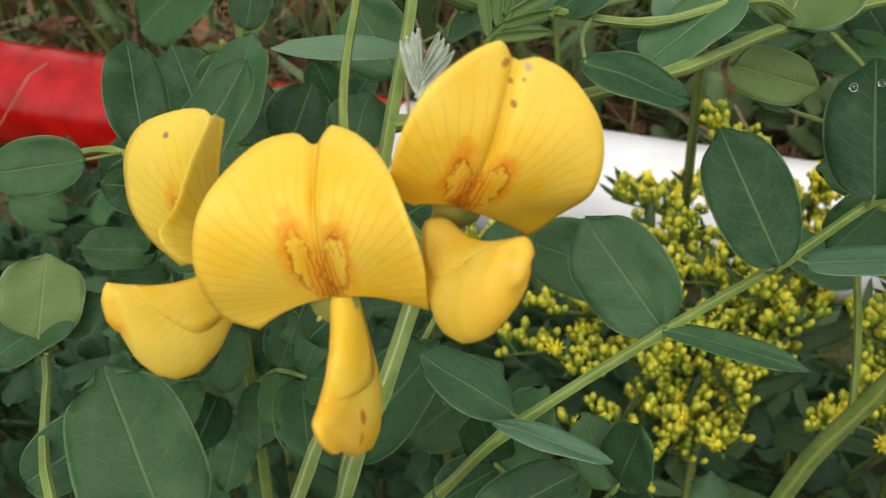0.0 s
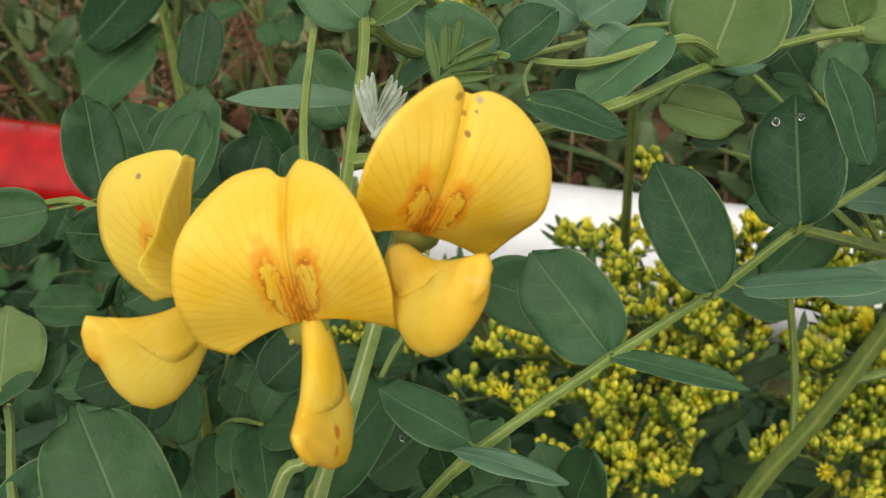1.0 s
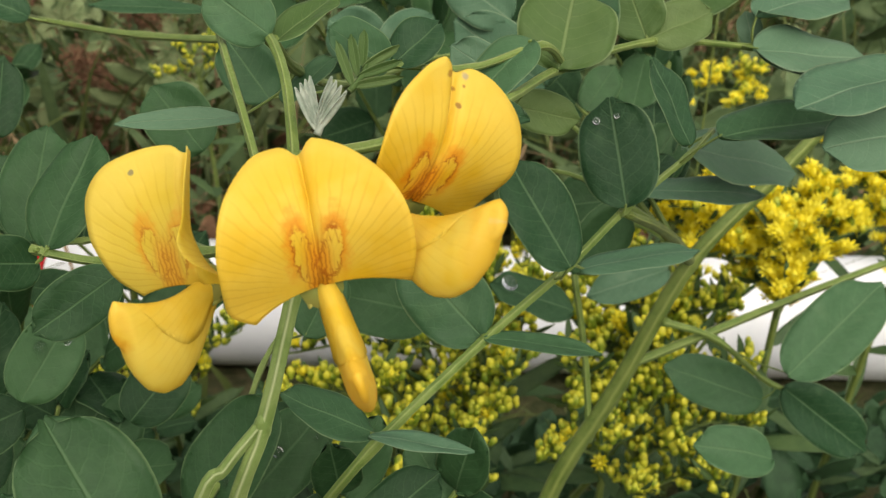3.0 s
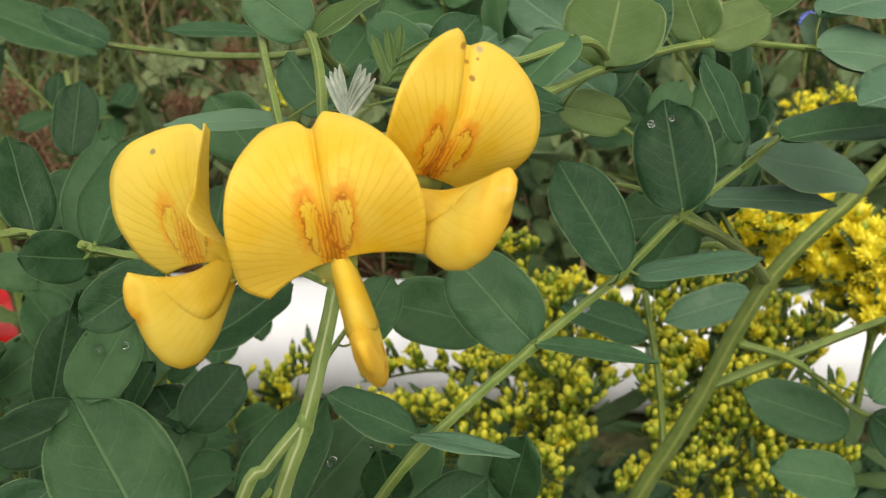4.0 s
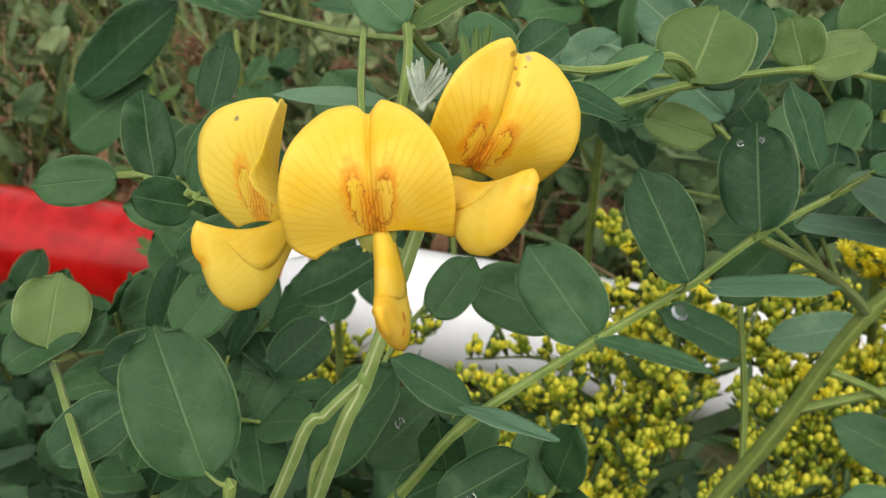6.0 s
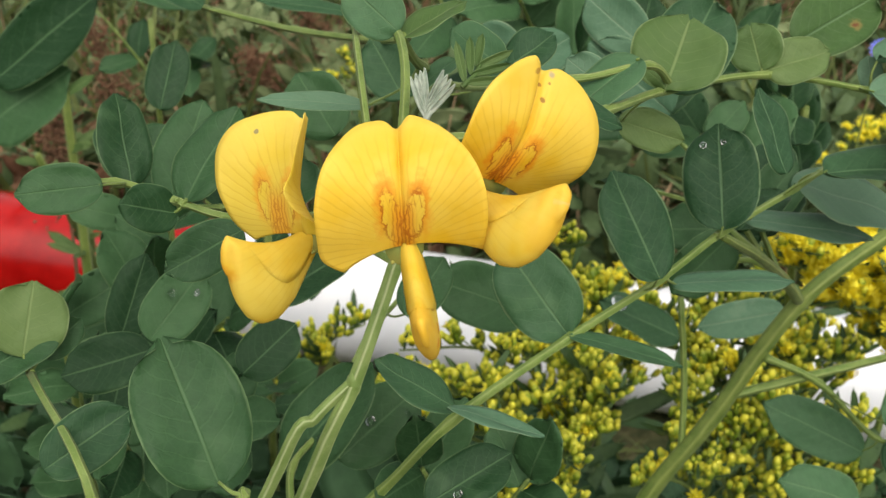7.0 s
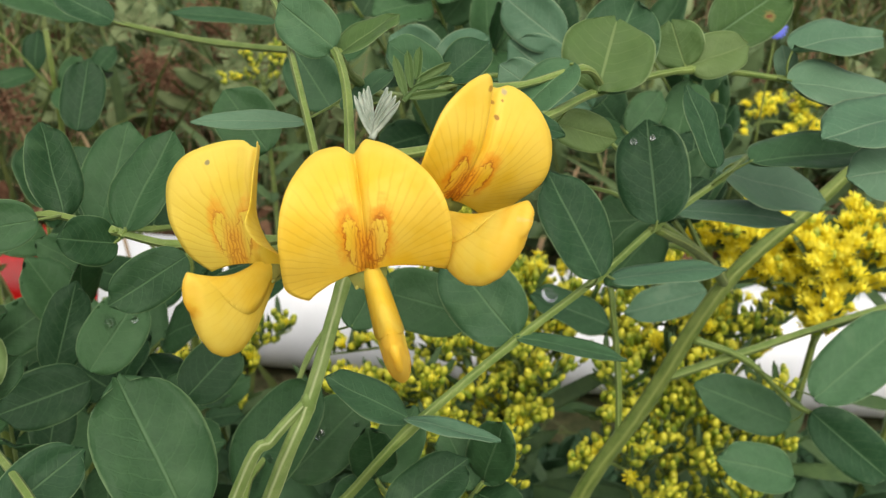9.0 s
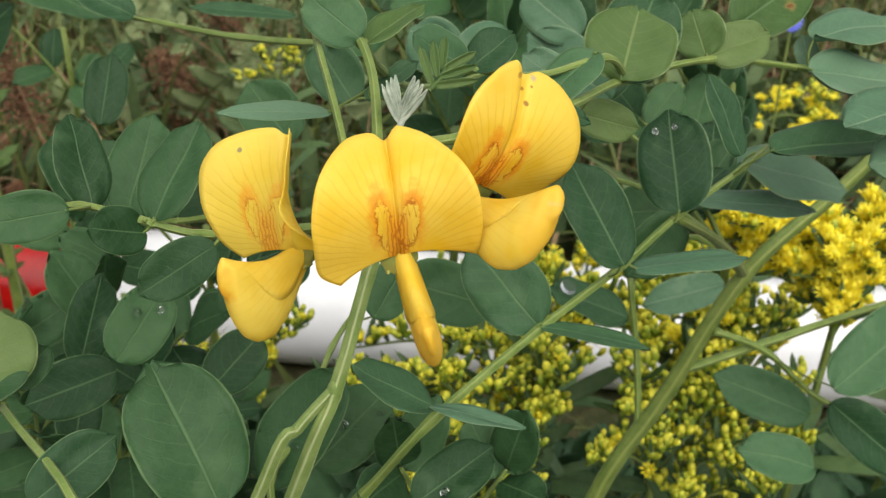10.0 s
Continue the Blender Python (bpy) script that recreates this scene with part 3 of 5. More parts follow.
stalk("side_shoot", shrub, [(-6.2, 7.4, 0.0), (-5.8, 5.2, 20.0), (-4.0, 3.2, 37.0), (-1.95, 3.00, 44.02), (-1.43, 3.20, 44.83), (-0.87, 3.50, 45.39)], 0.13, 0.085, MAT_STALK, "", 0.05, 10)
stalk("side_shoot", shrub, [(-0.36, 1.95, 49.0), (-0.66, 2.78, 50.3), (-1.0, 4.6, 50.75), (-1.35, 6.6, 50.95), (-2.2, 9.5, 51.4)], 0.06, 0.052, MAT_STEM)

part("stem_node", blob(bmesh.new(), (-0.83, 3.50, 45.34), (0.14, 0.13, 0.24)), MAT_STALK, shrub)
flower(shrub, (0.046, 0.085, 50.047), (-0.115, 0.394, 0.912), (0.049, -0.915, 0.401),
       [(-112, 0.73), (-97, 0.93), (-83, 0.94), (-72, 0.98), (-54, 1.12), (-36, 1.31), (-18, 1.46), (-8, 1.43), (-3, 1.40), (5, 1.48), (17, 1.42), (33, 1.30), (51, 1.13), (65, 1.01), (81, 0.90), (94, 0.86)],
       0.38, (0.32, 0.34), -0.7, (0.04, 0.259, 50.148), (0.202, -0.942, -0.267), (0.205, 0.307, -0.929), 1.52, 1.05, 0.16, 0.207, (-0.25, 1.7, 49.3), MAT_BANNER,
       "yellow pea flower facing out, with red-marked banner", 1.0, lower=MAT_KEEL_TIP)
flower(shrub, (1.031, 0.81, 50.599), (0.299, 0.126, 0.946), (0.318, -0.948, 0.025),
       [(-94, 0.37), (-80, 0.58), (-63, 0.79), (-45, 1.06), (-27, 1.33), (-12, 1.49), (-5, 1.56), (0, 1.51), (7, 1.49), (19, 1.50), (39, 1.40), (58, 1.18), (77, 0.98), (97, 0.84), (112, 0.80)],
       0.278, (0.223, -0.087), 2.5, (0.885, 0.801, 50.507), (0.598, -0.723, 0.345), (-0.194, -0.549, -0.813), 1.45, 0.86, 0.26, 0.135, (0.2, 1.9, 50.0), MAT_BANNER_WORN,
       "yellow pea flower turned aside, notched banner with brown specks", 4.0, back=0.41, lower=MAT_KEEL_PALE)
flower(shrub, (-1.206, 0.628, 49.781), (-0.046, 0.321, 0.946), (-0.502, -0.826, 0.256),
       [(-101, 0.70), (-88, 0.90), (-73, 1.02), (-60, 1.24), (-47, 1.46), (-35, 1.56), (-17, 1.51), (-5, 1.44), (0, 1.51), (5, 1.44), (13, 1.17), (22, 0.95), (32, 0.86), (42, 0.76), (56, 0.68), (72, 0.60), (90, 0.48)],
       0.132, (0.19, 2.45), -2.0, (-1.12, 0.79, 49.84), (-0.633, -0.768, 0.093), (0.048, -0.158, -0.986), 1.29, 1.04, 0.19, 0.20, (-0.45, 1.8, 49.4), MAT_BANNER_PALE,
       "paler yellow pea flower with half-folded banner", 7.0, 1.35, back=0.38, ease=0.75, lower=MAT_KEEL_RUSTY)

# ---- silky young leaves and a green bud at the shoot behind the flowers ----
def young_leaf(parent, foot, tip, count, size, fan, material, label, slim=0.15):
    """A furled young leaf: narrow folded leaflets that stand in a close fan on both sides of the stalk."""
    foot, tip = vec(foot), vec(tip)
    axis = (tip - foot).normalized()
    side = axis.cross(Vector((0.1, -0.85, 0.5))).normalized()
    front = side.cross(axis)
    core = part("young_leaf", tube(bmesh.new(), [foot, (foot + tip) / 2 + side * 0.05, tip], 0.05, 0.03, 6, 4), material, parent, label)
    for k in range(count):
        t = 0.15 + 0.85 * k / count
        for s in (-1, 1):
            a = foot.lerp(tip, t)
            lean = fan * s * (1.0 - 0.75 * t) + 0.06
            b = a + (axis * math.cos(lean) + side * math.sin(lean) + front * 0.18 * s).normalized() * size * (1 - 0.25 * t)
            part("leaflet", blade(bmesh.new(), a, b, size * slim, front + side * s * 0.6, 0.7, -0.10, 0.0, 8, 2, 0.04, seed=k * 1.7 + s, blunt=0.3), material, core)
    return core


young_leaf(shrub, (0.12, 2.95, 50.40), (0.14, 3.1, 50.66), 4, 0.64, 0.58, MAT_SILVER, "silvery downy young leaf, still folded")
young_leaf(shrub, (0.60, 4.2, 50.45), (0.88, 4.6, 50.76), 3, 0.74, 0.9, MAT_FRESH, "fresh green young leaf, unfolding", 0.19)

# ---- the coarser shoot behind ----
shrub_behind = empty("bladder_senna", (4.0, 12.5, 0.0), "bladder senna shrub with thick olive-green shoot behind the flowers", "shrub")
stalk("stem", shrub_behind, [(4.0, 12.5, -0.5), (4.6, 12.9, 16.0), (6.4, 13.3, 31.5), (8.6, 13.5, 37.5), (10.4, 14.0, 41.3), (13.2, 15.4, 43.2), (17.0, 17.0, 46.5)], 0.31, 0.165, MAT_TWIG, "thick olive-green shoot with ridged bark", 0.05, 12)
stalk("side_shoot", shrub_behind, [(10.3, 14.0, 41.2), (9.0, 12.0, 43.0), (7.4, 9.4, 45.0), (5.9, 7.5, 46.5)], 0.16, 0.09, MAT_TWIG)
stalk("side_shoot", shrub_behind, [(7.9, 13.3, 35.6), (7.7, 13.9, 38.0), (7.15, 14.2, 40.9)], 0.11, 0.09, MAT_STEM)
stalk("side_shoot", shrub_behind, [(8.9, 13.5, 38.2), (11.4, 13.9, 38.9), (14.5, 15.0, 39.2), (18.5, 16.3, 39.6)], 0.14, 0.10, MAT_STEM)

leaf_r = stalk("compound_leaf", shrub, [(-2.4, 4.0, 40.0), (-0.40, 4.30, 42.2), (0.86, 3.9, 44.4), (2.93, 5.55, 45.2), (4.65, 6.7, 45.9), (5.80, 7.3, 46.7), (7.5, 8.8, 47.0), (8.4, 9.9, 47.0)], 0.095, 0.055, MAT_STEM, "", 0.28, 12)
leaf_wet = leaflet(leaf_r, (5.74, 7.06, 46.87), (5.55, 8.26, 48.58), 1.44, 0)
leaflet(leaf_r, (4.47, 5.96, 46.35), (3.42, 6.72, 48.14), 1.24, 18)
leaflet(leaf_r, (2.93, 5.60, 45.21), (1.58, 6.37, 46.61), 1.42, 0)
leaflet(leaf_r, (2.92, 5.50, 45.29), (5.20, 5.61, 44.75), 0.54, -45)
leaflet(leaf_r, (0.75, 3.37, 45.12), (2.48, 3.37, 44.69), 0.45, -45, MAT_GREY)
leaflet(leaf_r, (0.89, 4.26, 44.39), (-0.58, 4.49, 45.21), 0.95, 35)
leaflet(leaf_r, (4.97, 6.92, 45.68), (7.56, 7.53, 45.68), 0.69, -45, MAT_GREY)
leaflet(leaf_r, (6.86, 9.37, 45.92), (9.95, 9.88, 45.53), 0.97, -45, MAT_GREY)
leaflet(leaf_r, (7.88, 9.92, 46.60), (10.64, 10.08, 45.89), 1.60, -41, MAT_GREY)
leaflet(leaf_r, (7.67, 7.95, 47.84), (10.58, 8.72, 47.85), 1.35, 45)
leaflet(leaf_r, (6.18, 5.77, 48.71), (5.66, 6.61, 49.93), 0.80, 48)

leaf_u = stalk("compound_leaf", shrub, [(-0.2, 2.9, 50.1), (1.2, 3.6, 50.0), (2.86, 4.8, 50.0), (4.15, 6.7, 49.7), (6.4, 8.7, 49.4), (8.75, 9.5, 48.95), (11.0, 9.6, 48.6)], 0.085, 0.055, MAT_STEM, "", 0.28, 12)
leaflet(leaf_u, (4.06, 6.46, 49.79), (4.51, 7.51, 50.83), 1.62, 0, MAT_FRESH, notch=0.08)
leaflet(leaf_u, (3.43, 6.89, 49.00), (4.71, 7.03, 48.63), 0.75, 0, MAT_FRESH)
leaflet(leaf_u, (6.32, 8.80, 49.42), (6.01, 9.30, 50.23), 1.02, 0, MAT_FRESH, notch=0.09)
leaflet(leaf_u, (6.36, 8.80, 49.44), (7.58, 8.90, 49.91), 0.95, 15, MAT_FRESH, notch=0.09)
leaflet(leaf_u, (7.16, 9.90, 49.67), (9.02, 11.00, 50.51), 1.40, 0, MAT_SPOTTED)
leaflet(leaf_u, (8.94, 9.84, 48.82), (8.82, 10.30, 49.43), 0.50, 0, MAT_GREY)
leaflet(leaf_u, (8.56, 9.00, 49.12), (11.27, 9.35, 48.70), 1.32, -45, MAT_GREY)
leaflet(leaf_u, (8.76, 9.44, 48.97), (10.57, 9.34, 48.26), 0.75, 45, MAT_GREY)
leaflet(leaf_u, (8.75, 9.66, 49.59), (11.04, 10.36, 49.72), 1.26, 45, MAT_GREY)
leaflet(leaf_u, (4.45, 7.92, 49.24), (5.30, 9.31, 50.65), 1.54, 0)

leaf_v = stalk("compound_leaf", shrub, [(10.8, 9.6, 48.6), (12.2, 8.6, 48.6), (13.5, 7.4, 48.4)], 0.07, 0.05, MAT_STEM, "", 0.28, 12)
leaflet(leaf_v, (10.87, 7.51, 49.19), (8.32, 6.66, 48.95), 1.51, 40, MAT_GREY)
leaflet(leaf_v, (11.23, 7.15, 48.20), (8.97, 6.57, 48.18), 1.30, 14, MAT_GREY)

leaf_w = stalk("compound_leaf", shrub, [(-0.4, 5.2, 50.8), (-0.1, 6.2, 50.0), (0.6, 9.0, 48.6), (1.8, 12.4, 47.4), (3.2, 14.4, 47.0), (5.6, 15.2, 46.9)], 0.08, 0.05, MAT_STEM, "", 0.28, 12)
leaflet(leaf_w, (2.03, 14.99, 46.89), (0.74, 15.29, 47.68), 1.45, 0, MAT_GREY)
leaflet(leaf_w, (1.98, 14.44, 47.09), (3.34, 15.29, 47.73), 1.22, 0, MAT_GREY)
leaflet(leaf_w, (3.18, 6.59, 49.59), (2.35, 6.80, 50.12), 0.74, 0, MAT_GREY)
leaflet(leaf_w, (6.05, 14.68, 46.11), (3.76, 15.32, 47.65), 1.62, 0, MAT_GREY)
leaflet(leaf_w, (5.18, 15.31, 47.59), (3.61, 15.79, 48.67), 1.39, 0, MAT_GREY)
leaflet(leaf_w, (-0.93, 6.44, 49.12), (-2.83, 5.90, 49.35), 0.42, -30, MAT_GREY)
leaflet(leaf_w, (-0.43, 5.11, 50.91), (-1.28, 5.33, 51.56), 0.87, 0)
leaflet(leaf_w, (-0.40, 5.21, 50.79), (0.58, 5.88, 51.30), 0.61, -45, MAT_FRESH)
leaflet(leaf_w, (-0.32, 6.00, 49.55), (0.57, 6.68, 50.05), 0.52, 45)
leaflet(leaf_w, (-0.61, 11.23, 47.36), (-1.47, 11.92, 48.51), 1.19, 0)

leaf_x = stalk("compound_leaf", shrub, [(4.2, 6.7, 49.8), (3.6, 5.9, 50.4), (2.4, 5.3, 50.3), (1.25, 5.20, 50.42)], 0.07, 0.05, MAT_STEM, "", 0.28, 12)
leaflet(leaf_x, (1.25, 5.20, 50.42), (0.37, 5.00, 51.08), 0.74, 20, MAT_LEAF, notch=0.09)
leaflet(leaf_x, (1.29, 5.20, 50.44), (2.01, 5.50, 50.97), 0.70, 20, MAT_LEAF, notch=0.09)
leaflet(leaf_x, (3.41, 5.77, 50.56), (2.30, 4.85, 49.92), 0.88, 32)
leaflet(leaf_x, (1.75, 3.64, 50.61), (2.96, 3.49, 50.30), 0.60, 45)

leaf_f = stalk("compound_leaf", shrub, [(-3.2, 2.4, 39.0), (-2.6, 1.0, 43.0), (-1.9, -0.1, 46.2)], 0.10, 0.07, MAT_STEM, "", 0.28, 12)
leaflet(leaf_f, (-2.22, -0.08, 46.28), (-3.17, 0.89, 47.98), 1.46, 0, MAT_DEEP, 0.18, 0.05, 0.04)
leaflet(leaf_f, (-5.15, 1.13, 45.19), (-4.01, 1.91, 45.83), 0.93, 0)

leaf_l = stalk("compound_leaf", shrub, [(-0.25, 2.2, 49.3), (-1.5, 3.6, 48.4), (-2.9, 4.3, 47.9), (-3.9, 4.4, 48.1), (-4.9, 4.7, 48.2), (-5.8, 4.7, 48.0)], 0.08, 0.05, MAT_STEM, "", 0.28, 12)
leaflet(leaf_l, (-7.13, 3.44, 44.98), (-5.95, 4.33, 45.59), 0.90, 21, MAT_DEEP)
leaflet(leaf_l, (-4.97, 5.60, 47.64), (-5.39, 6.55, 49.02), 0.97, 22, MAT_DEEP)
leaflet(leaf_l, (-4.95, 7.73, 46.31), (-4.51, 9.13, 47.93), 1.23, 16, MAT_DEEP)
leaflet(leaf_l, (-3.70, 4.38, 48.10), (-3.03, 5.56, 49.35), 1.03, 32, MAT_DEEP)
leaflet(leaf_l, (-4.85, 3.98, 48.50), (-6.10, 3.53, 48.45), 0.80, 0, MAT_DEEP)
leaflet(leaf_l, (-3.81, 4.30, 47.91), (-4.54, 3.70, 48.34), 0.80, 0, MAT_DEEP)
leaflet(leaf_l, (-2.70, 4.05, 47.84), (-3.88, 3.50, 47.25), 0.84, 0, MAT_DEEP)
leaf_damp = leaflet(leaf_l, (-5.06, 6.09, 44.07), (-4.19, 7.16, 45.14), 1.16, 0, MAT_DEEP)
leaflet(leaf_l, (-6.38, 8.00, 42.53), (-5.92, 9.00, 44.29), 1.00, 0, MAT_DEEP)
leaflet(leaf_l, (-5.30, 6.87, 43.25), (-7.00, 6.18, 42.92), 1.19, 0, MAT_DEEP)
leaflet(leaf_l, (-3.48, 6.97, 42.72), (-2.47, 7.86, 43.52), 1.13, 0, MAT_DEEP)
leaflet(leaf_l, (-6.75, 13.50, 45.69), (-6.57, 14.69, 47.15), 1.06, 11, MAT_DEEP)
leaflet(leaf_l, (-1.79, 8.56, 47.55), (-2.66, 9.16, 48.61), 1.23, 0, MAT_DEEP)

leaf_m = stalk("compound_leaf", shrub, [(-0.25, 4.3, 47.3), (-2.79, 8.60, 45.86), (-4.32, 9.40, 45.31), (-5.66, 9.80, 45.09), (-6.32, 10.00, 45.51)], 0.07, 0.045, MAT_STEM, "", 0.28, 12)
leaflet(leaf_m, (-6.31, 9.90, 45.53), (-6.99, 10.60, 46.79), 1.25, 14, MAT_DEEP)
leaflet(leaf_m, (-6.32, 10.00, 45.51), (-5.60, 10.80, 46.56), 1.20, -16, MAT_DEEP)
leaflet(leaf_m, (-5.51, 9.60, 45.22), (-5.08, 10.40, 46.32), 1.25, 8, MAT_DEEP)
leaflet(leaf_m, (-4.35, 9.40, 45.28), (-4.01, 10.30, 46.32), 1.30, -10, MAT_DEEP)
leaflet(leaf_m, (-2.85, 8.70, 45.79), (-2.65, 9.60, 46.60), 1.20, 12, MAT_DEEP)

leaf_n = stalk("compound_leaf", shrub, [(-1.9, 3.6, 42.0), (-2.1, 4.9, 42.2), (-1.6, 6.0, 42.4), (-1.0, 7.5, 43.4), (-0.2, 8.4, 44.2)], 0.08, 0.05, MAT_STEM, "", 0.28, 12)
leaf_rained = leaflet(leaf_n, (-2.34, 5.40, 41.56), (-0.74, 6.20, 43.88), 1.45, 20, MAT_DEEP)
leaf_moist = leaflet(leaf_n, (-1.35, 6.02, 41.43), (0.20, 7.25, 42.52), 1.42, 0, MAT_DEEP)
leaf_dewy = leaflet(leaf_n, (0.54, 2.88, 43.39), (1.98, 3.72, 43.98), 0.99, 4, MAT_DEEP)
leaflet(leaf_n, (2.45, 8.42, 43.81), (0.29, 8.42, 44.50), 1.40, 0, MAT_DEEP)
leaflet(leaf_n, (-3.41, 8.51, 43.57), (-1.50, 9.62, 44.36), 1.32, 30, MAT_DEEP)
leaflet(leaf_n, (-0.14, 6.87, 44.54), (0.56, 7.77, 45.46), 0.95, 0, MAT_DEEP)

leaf_q = stalk("compound_leaf", shrub_behind, [(9.6, 13.5, 39.6), (11.4, 13.7, 38.7), (13.5, 13.9, 36.8), (15.5, 14.2, 36.0)], 0.11, 0.06, MAT_STEM, "", 0.28, 12)
leaflet(leaf_q, (13.42, 14.08, 36.03), (10.22, 14.36, 37.39), 1.52, 0)
leaflet(leaf_q, (12.63, 11.76, 38.86), (16.16, 13.83, 40.37), 1.85, 0)
leaflet(leaf_q, (13.87, 13.83, 36.69), (16.64, 12.90, 34.63), 1.64, 0)
leaflet(leaf_q, (11.44, 9.55, 38.03), (9.24, 9.56, 38.72), 1.29, 14)

leaf_i = stalk("compound_leaf", shrub, [(-6.1, 7.0, 16.0), (-5.9, 4.6, 36.0), (-4.16, 0.47, 45.10), (-6.3, 3.6, 45.0)], 0.11, 0.06, MAT_STEM, "", 0.28, 12)
leaflet(leaf_i, (-6.31, 4.11, 45.00), (-5.73, 4.66, 45.49), 0.61, 0, MAT_DEEP)
leaflet(leaf_i, (-6.48, 3.78, 45.20), (-6.44, 4.59, 46.27), 1.31, 0, MAT_FRESH)

leaf_k = stalk("compound_leaf", shrub, [(-1.3, 7.6, 50.9), (-0.6, 10.8, 48.9), (-3.4, 14.6, 47.6), (-6.8, 18.4, 46.8)], 0.09, 0.07, MAT_STEM, "", 0.28, 12)
leaflet(leaf_k, (-6.56, 17.48, 47.10), (-8.18, 17.70, 47.94), 1.03, 27)
leaflet(leaf_k, (-2.21, 17.08, 47.36), (-4.98, 16.67, 47.73), 0.59, 45)

leaf_s = stalk("compound_leaf", shrub_behind, [(10.5, 14.0, 41.0), (9.6, 16.0, 41.2), (8.6, 17.0, 40.2), (8.4, 18.0, 38.5)], 0.11, 0.05, MAT_STEM, "", 0.28, 12)
leaflet(leaf_s, (8.33, 12.72, 44.85), (8.55, 13.74, 46.04), 1.22, 0)
leaf_beaded = leaflet(leaf_s, (7.93, 16.36, 38.08), (5.33, 16.56, 39.16), 1.58, 44)
leaflet(leaf_s, (12.18, 19.61, 37.32), (9.04, 18.62, 37.07), 1.27, 0, MAT_GREY)


shrub_left = empty("bladder_senna", (-34.0, 31.5, 0.0), "bladder senna shrub with large blue-green leaflets beside a weed stem", "shrub")
stalk("stem", shrub_left, [(-34.0, 31.5, -0.5), (-33.4, 31.7, 20.0), (-31.5, 31.6, 38.0), (-28.6, 31.6, 46.5)], 0.3, 0.14, MAT_TWIG, "", 0.05, 12)
leaf_far = stalk("compound_leaf", shrub_left, [(-29.6, 31.6, 44.5), (-24.5, 31.4, 46.6), (-19.0, 31.3, 46.6), (-15.2, 31.0, 45.4), (-16.4, 31.2, 42.6), (-18.2, 31.2, 40.2), (-19.6, 31.2, 37.6)], 0.10, 0.06, MAT_STEM, "", 0.20, 12)
leaflet(leaf_far, (-18.71, 30.00, 39.24), (-13.83, 30.00, 43.45), 2.7, 20, MAT_DEEP)
leaflet(leaf_far, (-19.43, 30.00, 37.05), (-15.41, 30.00, 40.13), 3.4, 25, MAT_DEEP)
leaflet(leaf_far, (-14.88, 30.00, 45.12), (-10.31, 30.00, 42.89), 2.3, 42, MAT_DEEP)


# ---- leafy shoots of the same kind further back ----
SPARE = []
for n in range(6):
    bm = blade(bmesh.new(), (0, 0, 0), (0, 1.0, 0), 0.60 + 0.03 * (n % 3), (0, 0, 1), 0.10 + 0.06 * (n % 2), 0.06 + 0.05 * (n % 3), 0.03, 8, 3, 0.02, 0.3 * ((n % 3) - 1), n * 3.7)
    me = bpy.data.meshes.new("leaflet")
    bmesh.ops.scale(bm, vec=(CM, CM, CM), verts=bm.verts)
    bmesh.ops.recalc_face_normals(bm, faces=bm.faces)
    bm.to_mesh(me)
    bm.free()
    me.polygons.foreach_set("use_smooth", [True] * len(me.polygons))
    me.materials.append(MAT_DEEP)
    SPARE.append(me)


def back_leaf(parent, foot, tip, pairs, size, rng, sag=0.4):
    """A compound leaf: a stalk with pairs of leaflets and one at its end."""
    foot, tip = vec(foot), vec(tip)
    axis = (tip - foot).normalized()
    mid = (foot + tip) / 2 + Vector((0, 0, sag))
    points = [foot, mid, tip]
    stem = stalk("compound_leaf", parent, points, 0.08, 0.05, MAT_STEM, "", 0.0, 6)
    line = spline(points, 12)
    toward = (VIEWER - mid).normalized()
    side = axis.cross((toward + Vector((0, 0, 0.6))).normalized()).normalized()
    spots = [(0.22 + 0.70 * k / max(pairs - 1, 1), s) for k in range(pairs) for s in (-1, 1)] + [(1.0, 0)]
    for t, s in spots:
        p = line[min(int(t * (len(line) - 1)), len(line) - 1)]
        way = (axis * (0.45 if s else 1.0) + side * s * 0.9 + Vector([rng.uniform(-0.25, 0.25) for _ in range(3)])).normalized()
        up = (toward + Vector((0, 0, 0.7)) + Vector([rng.uniform(-0.55, 0.55) for _ in range(3)])).normalized()
        z = (up - way * up.dot(way)).normalized()
        x = way.cross(z)
        long = size * rng.uniform(0.85, 1.15)
        ob = new("leaflet", SPARE[rng.randrange(6)])
        adopt(ob, stem)
        m = Matrix((x, way, z)).transposed().to_4x4()
        ob.matrix_basis = Matrix.Translation((p + way * 0.05) * CM) @ m @ Matrix.Diagonal((long, long, long, 1))
    return stem


def back_shoot(foot, crown, leaves, size, seed, label):
    """A leafy shoot from the ground to its crown; leaves: pairs of foot height share and tip."""
    rng = random.Random(seed)
    thing = empty("bladder_senna", foot, label, "shrub", "leafy shoots behind")
    foot, crown = vec(foot), vec(crown)
    points = [foot - Vector((0, 0, 0.5)), foot.lerp(crown, 0.5) + Vector((rng.uniform(-1, 1), rng.uniform(-1, 1), 0)), crown]
    stalk("stem", thing, points, 0.32, 0.14, MAT_TWIG, "", 0.04)
    line = spline(points, 20)
    for share, tip, pairs in leaves:
        back_leaf(thing, line[int(share * (len(line) - 1))], tip, pairs, size, rng)
    return thing


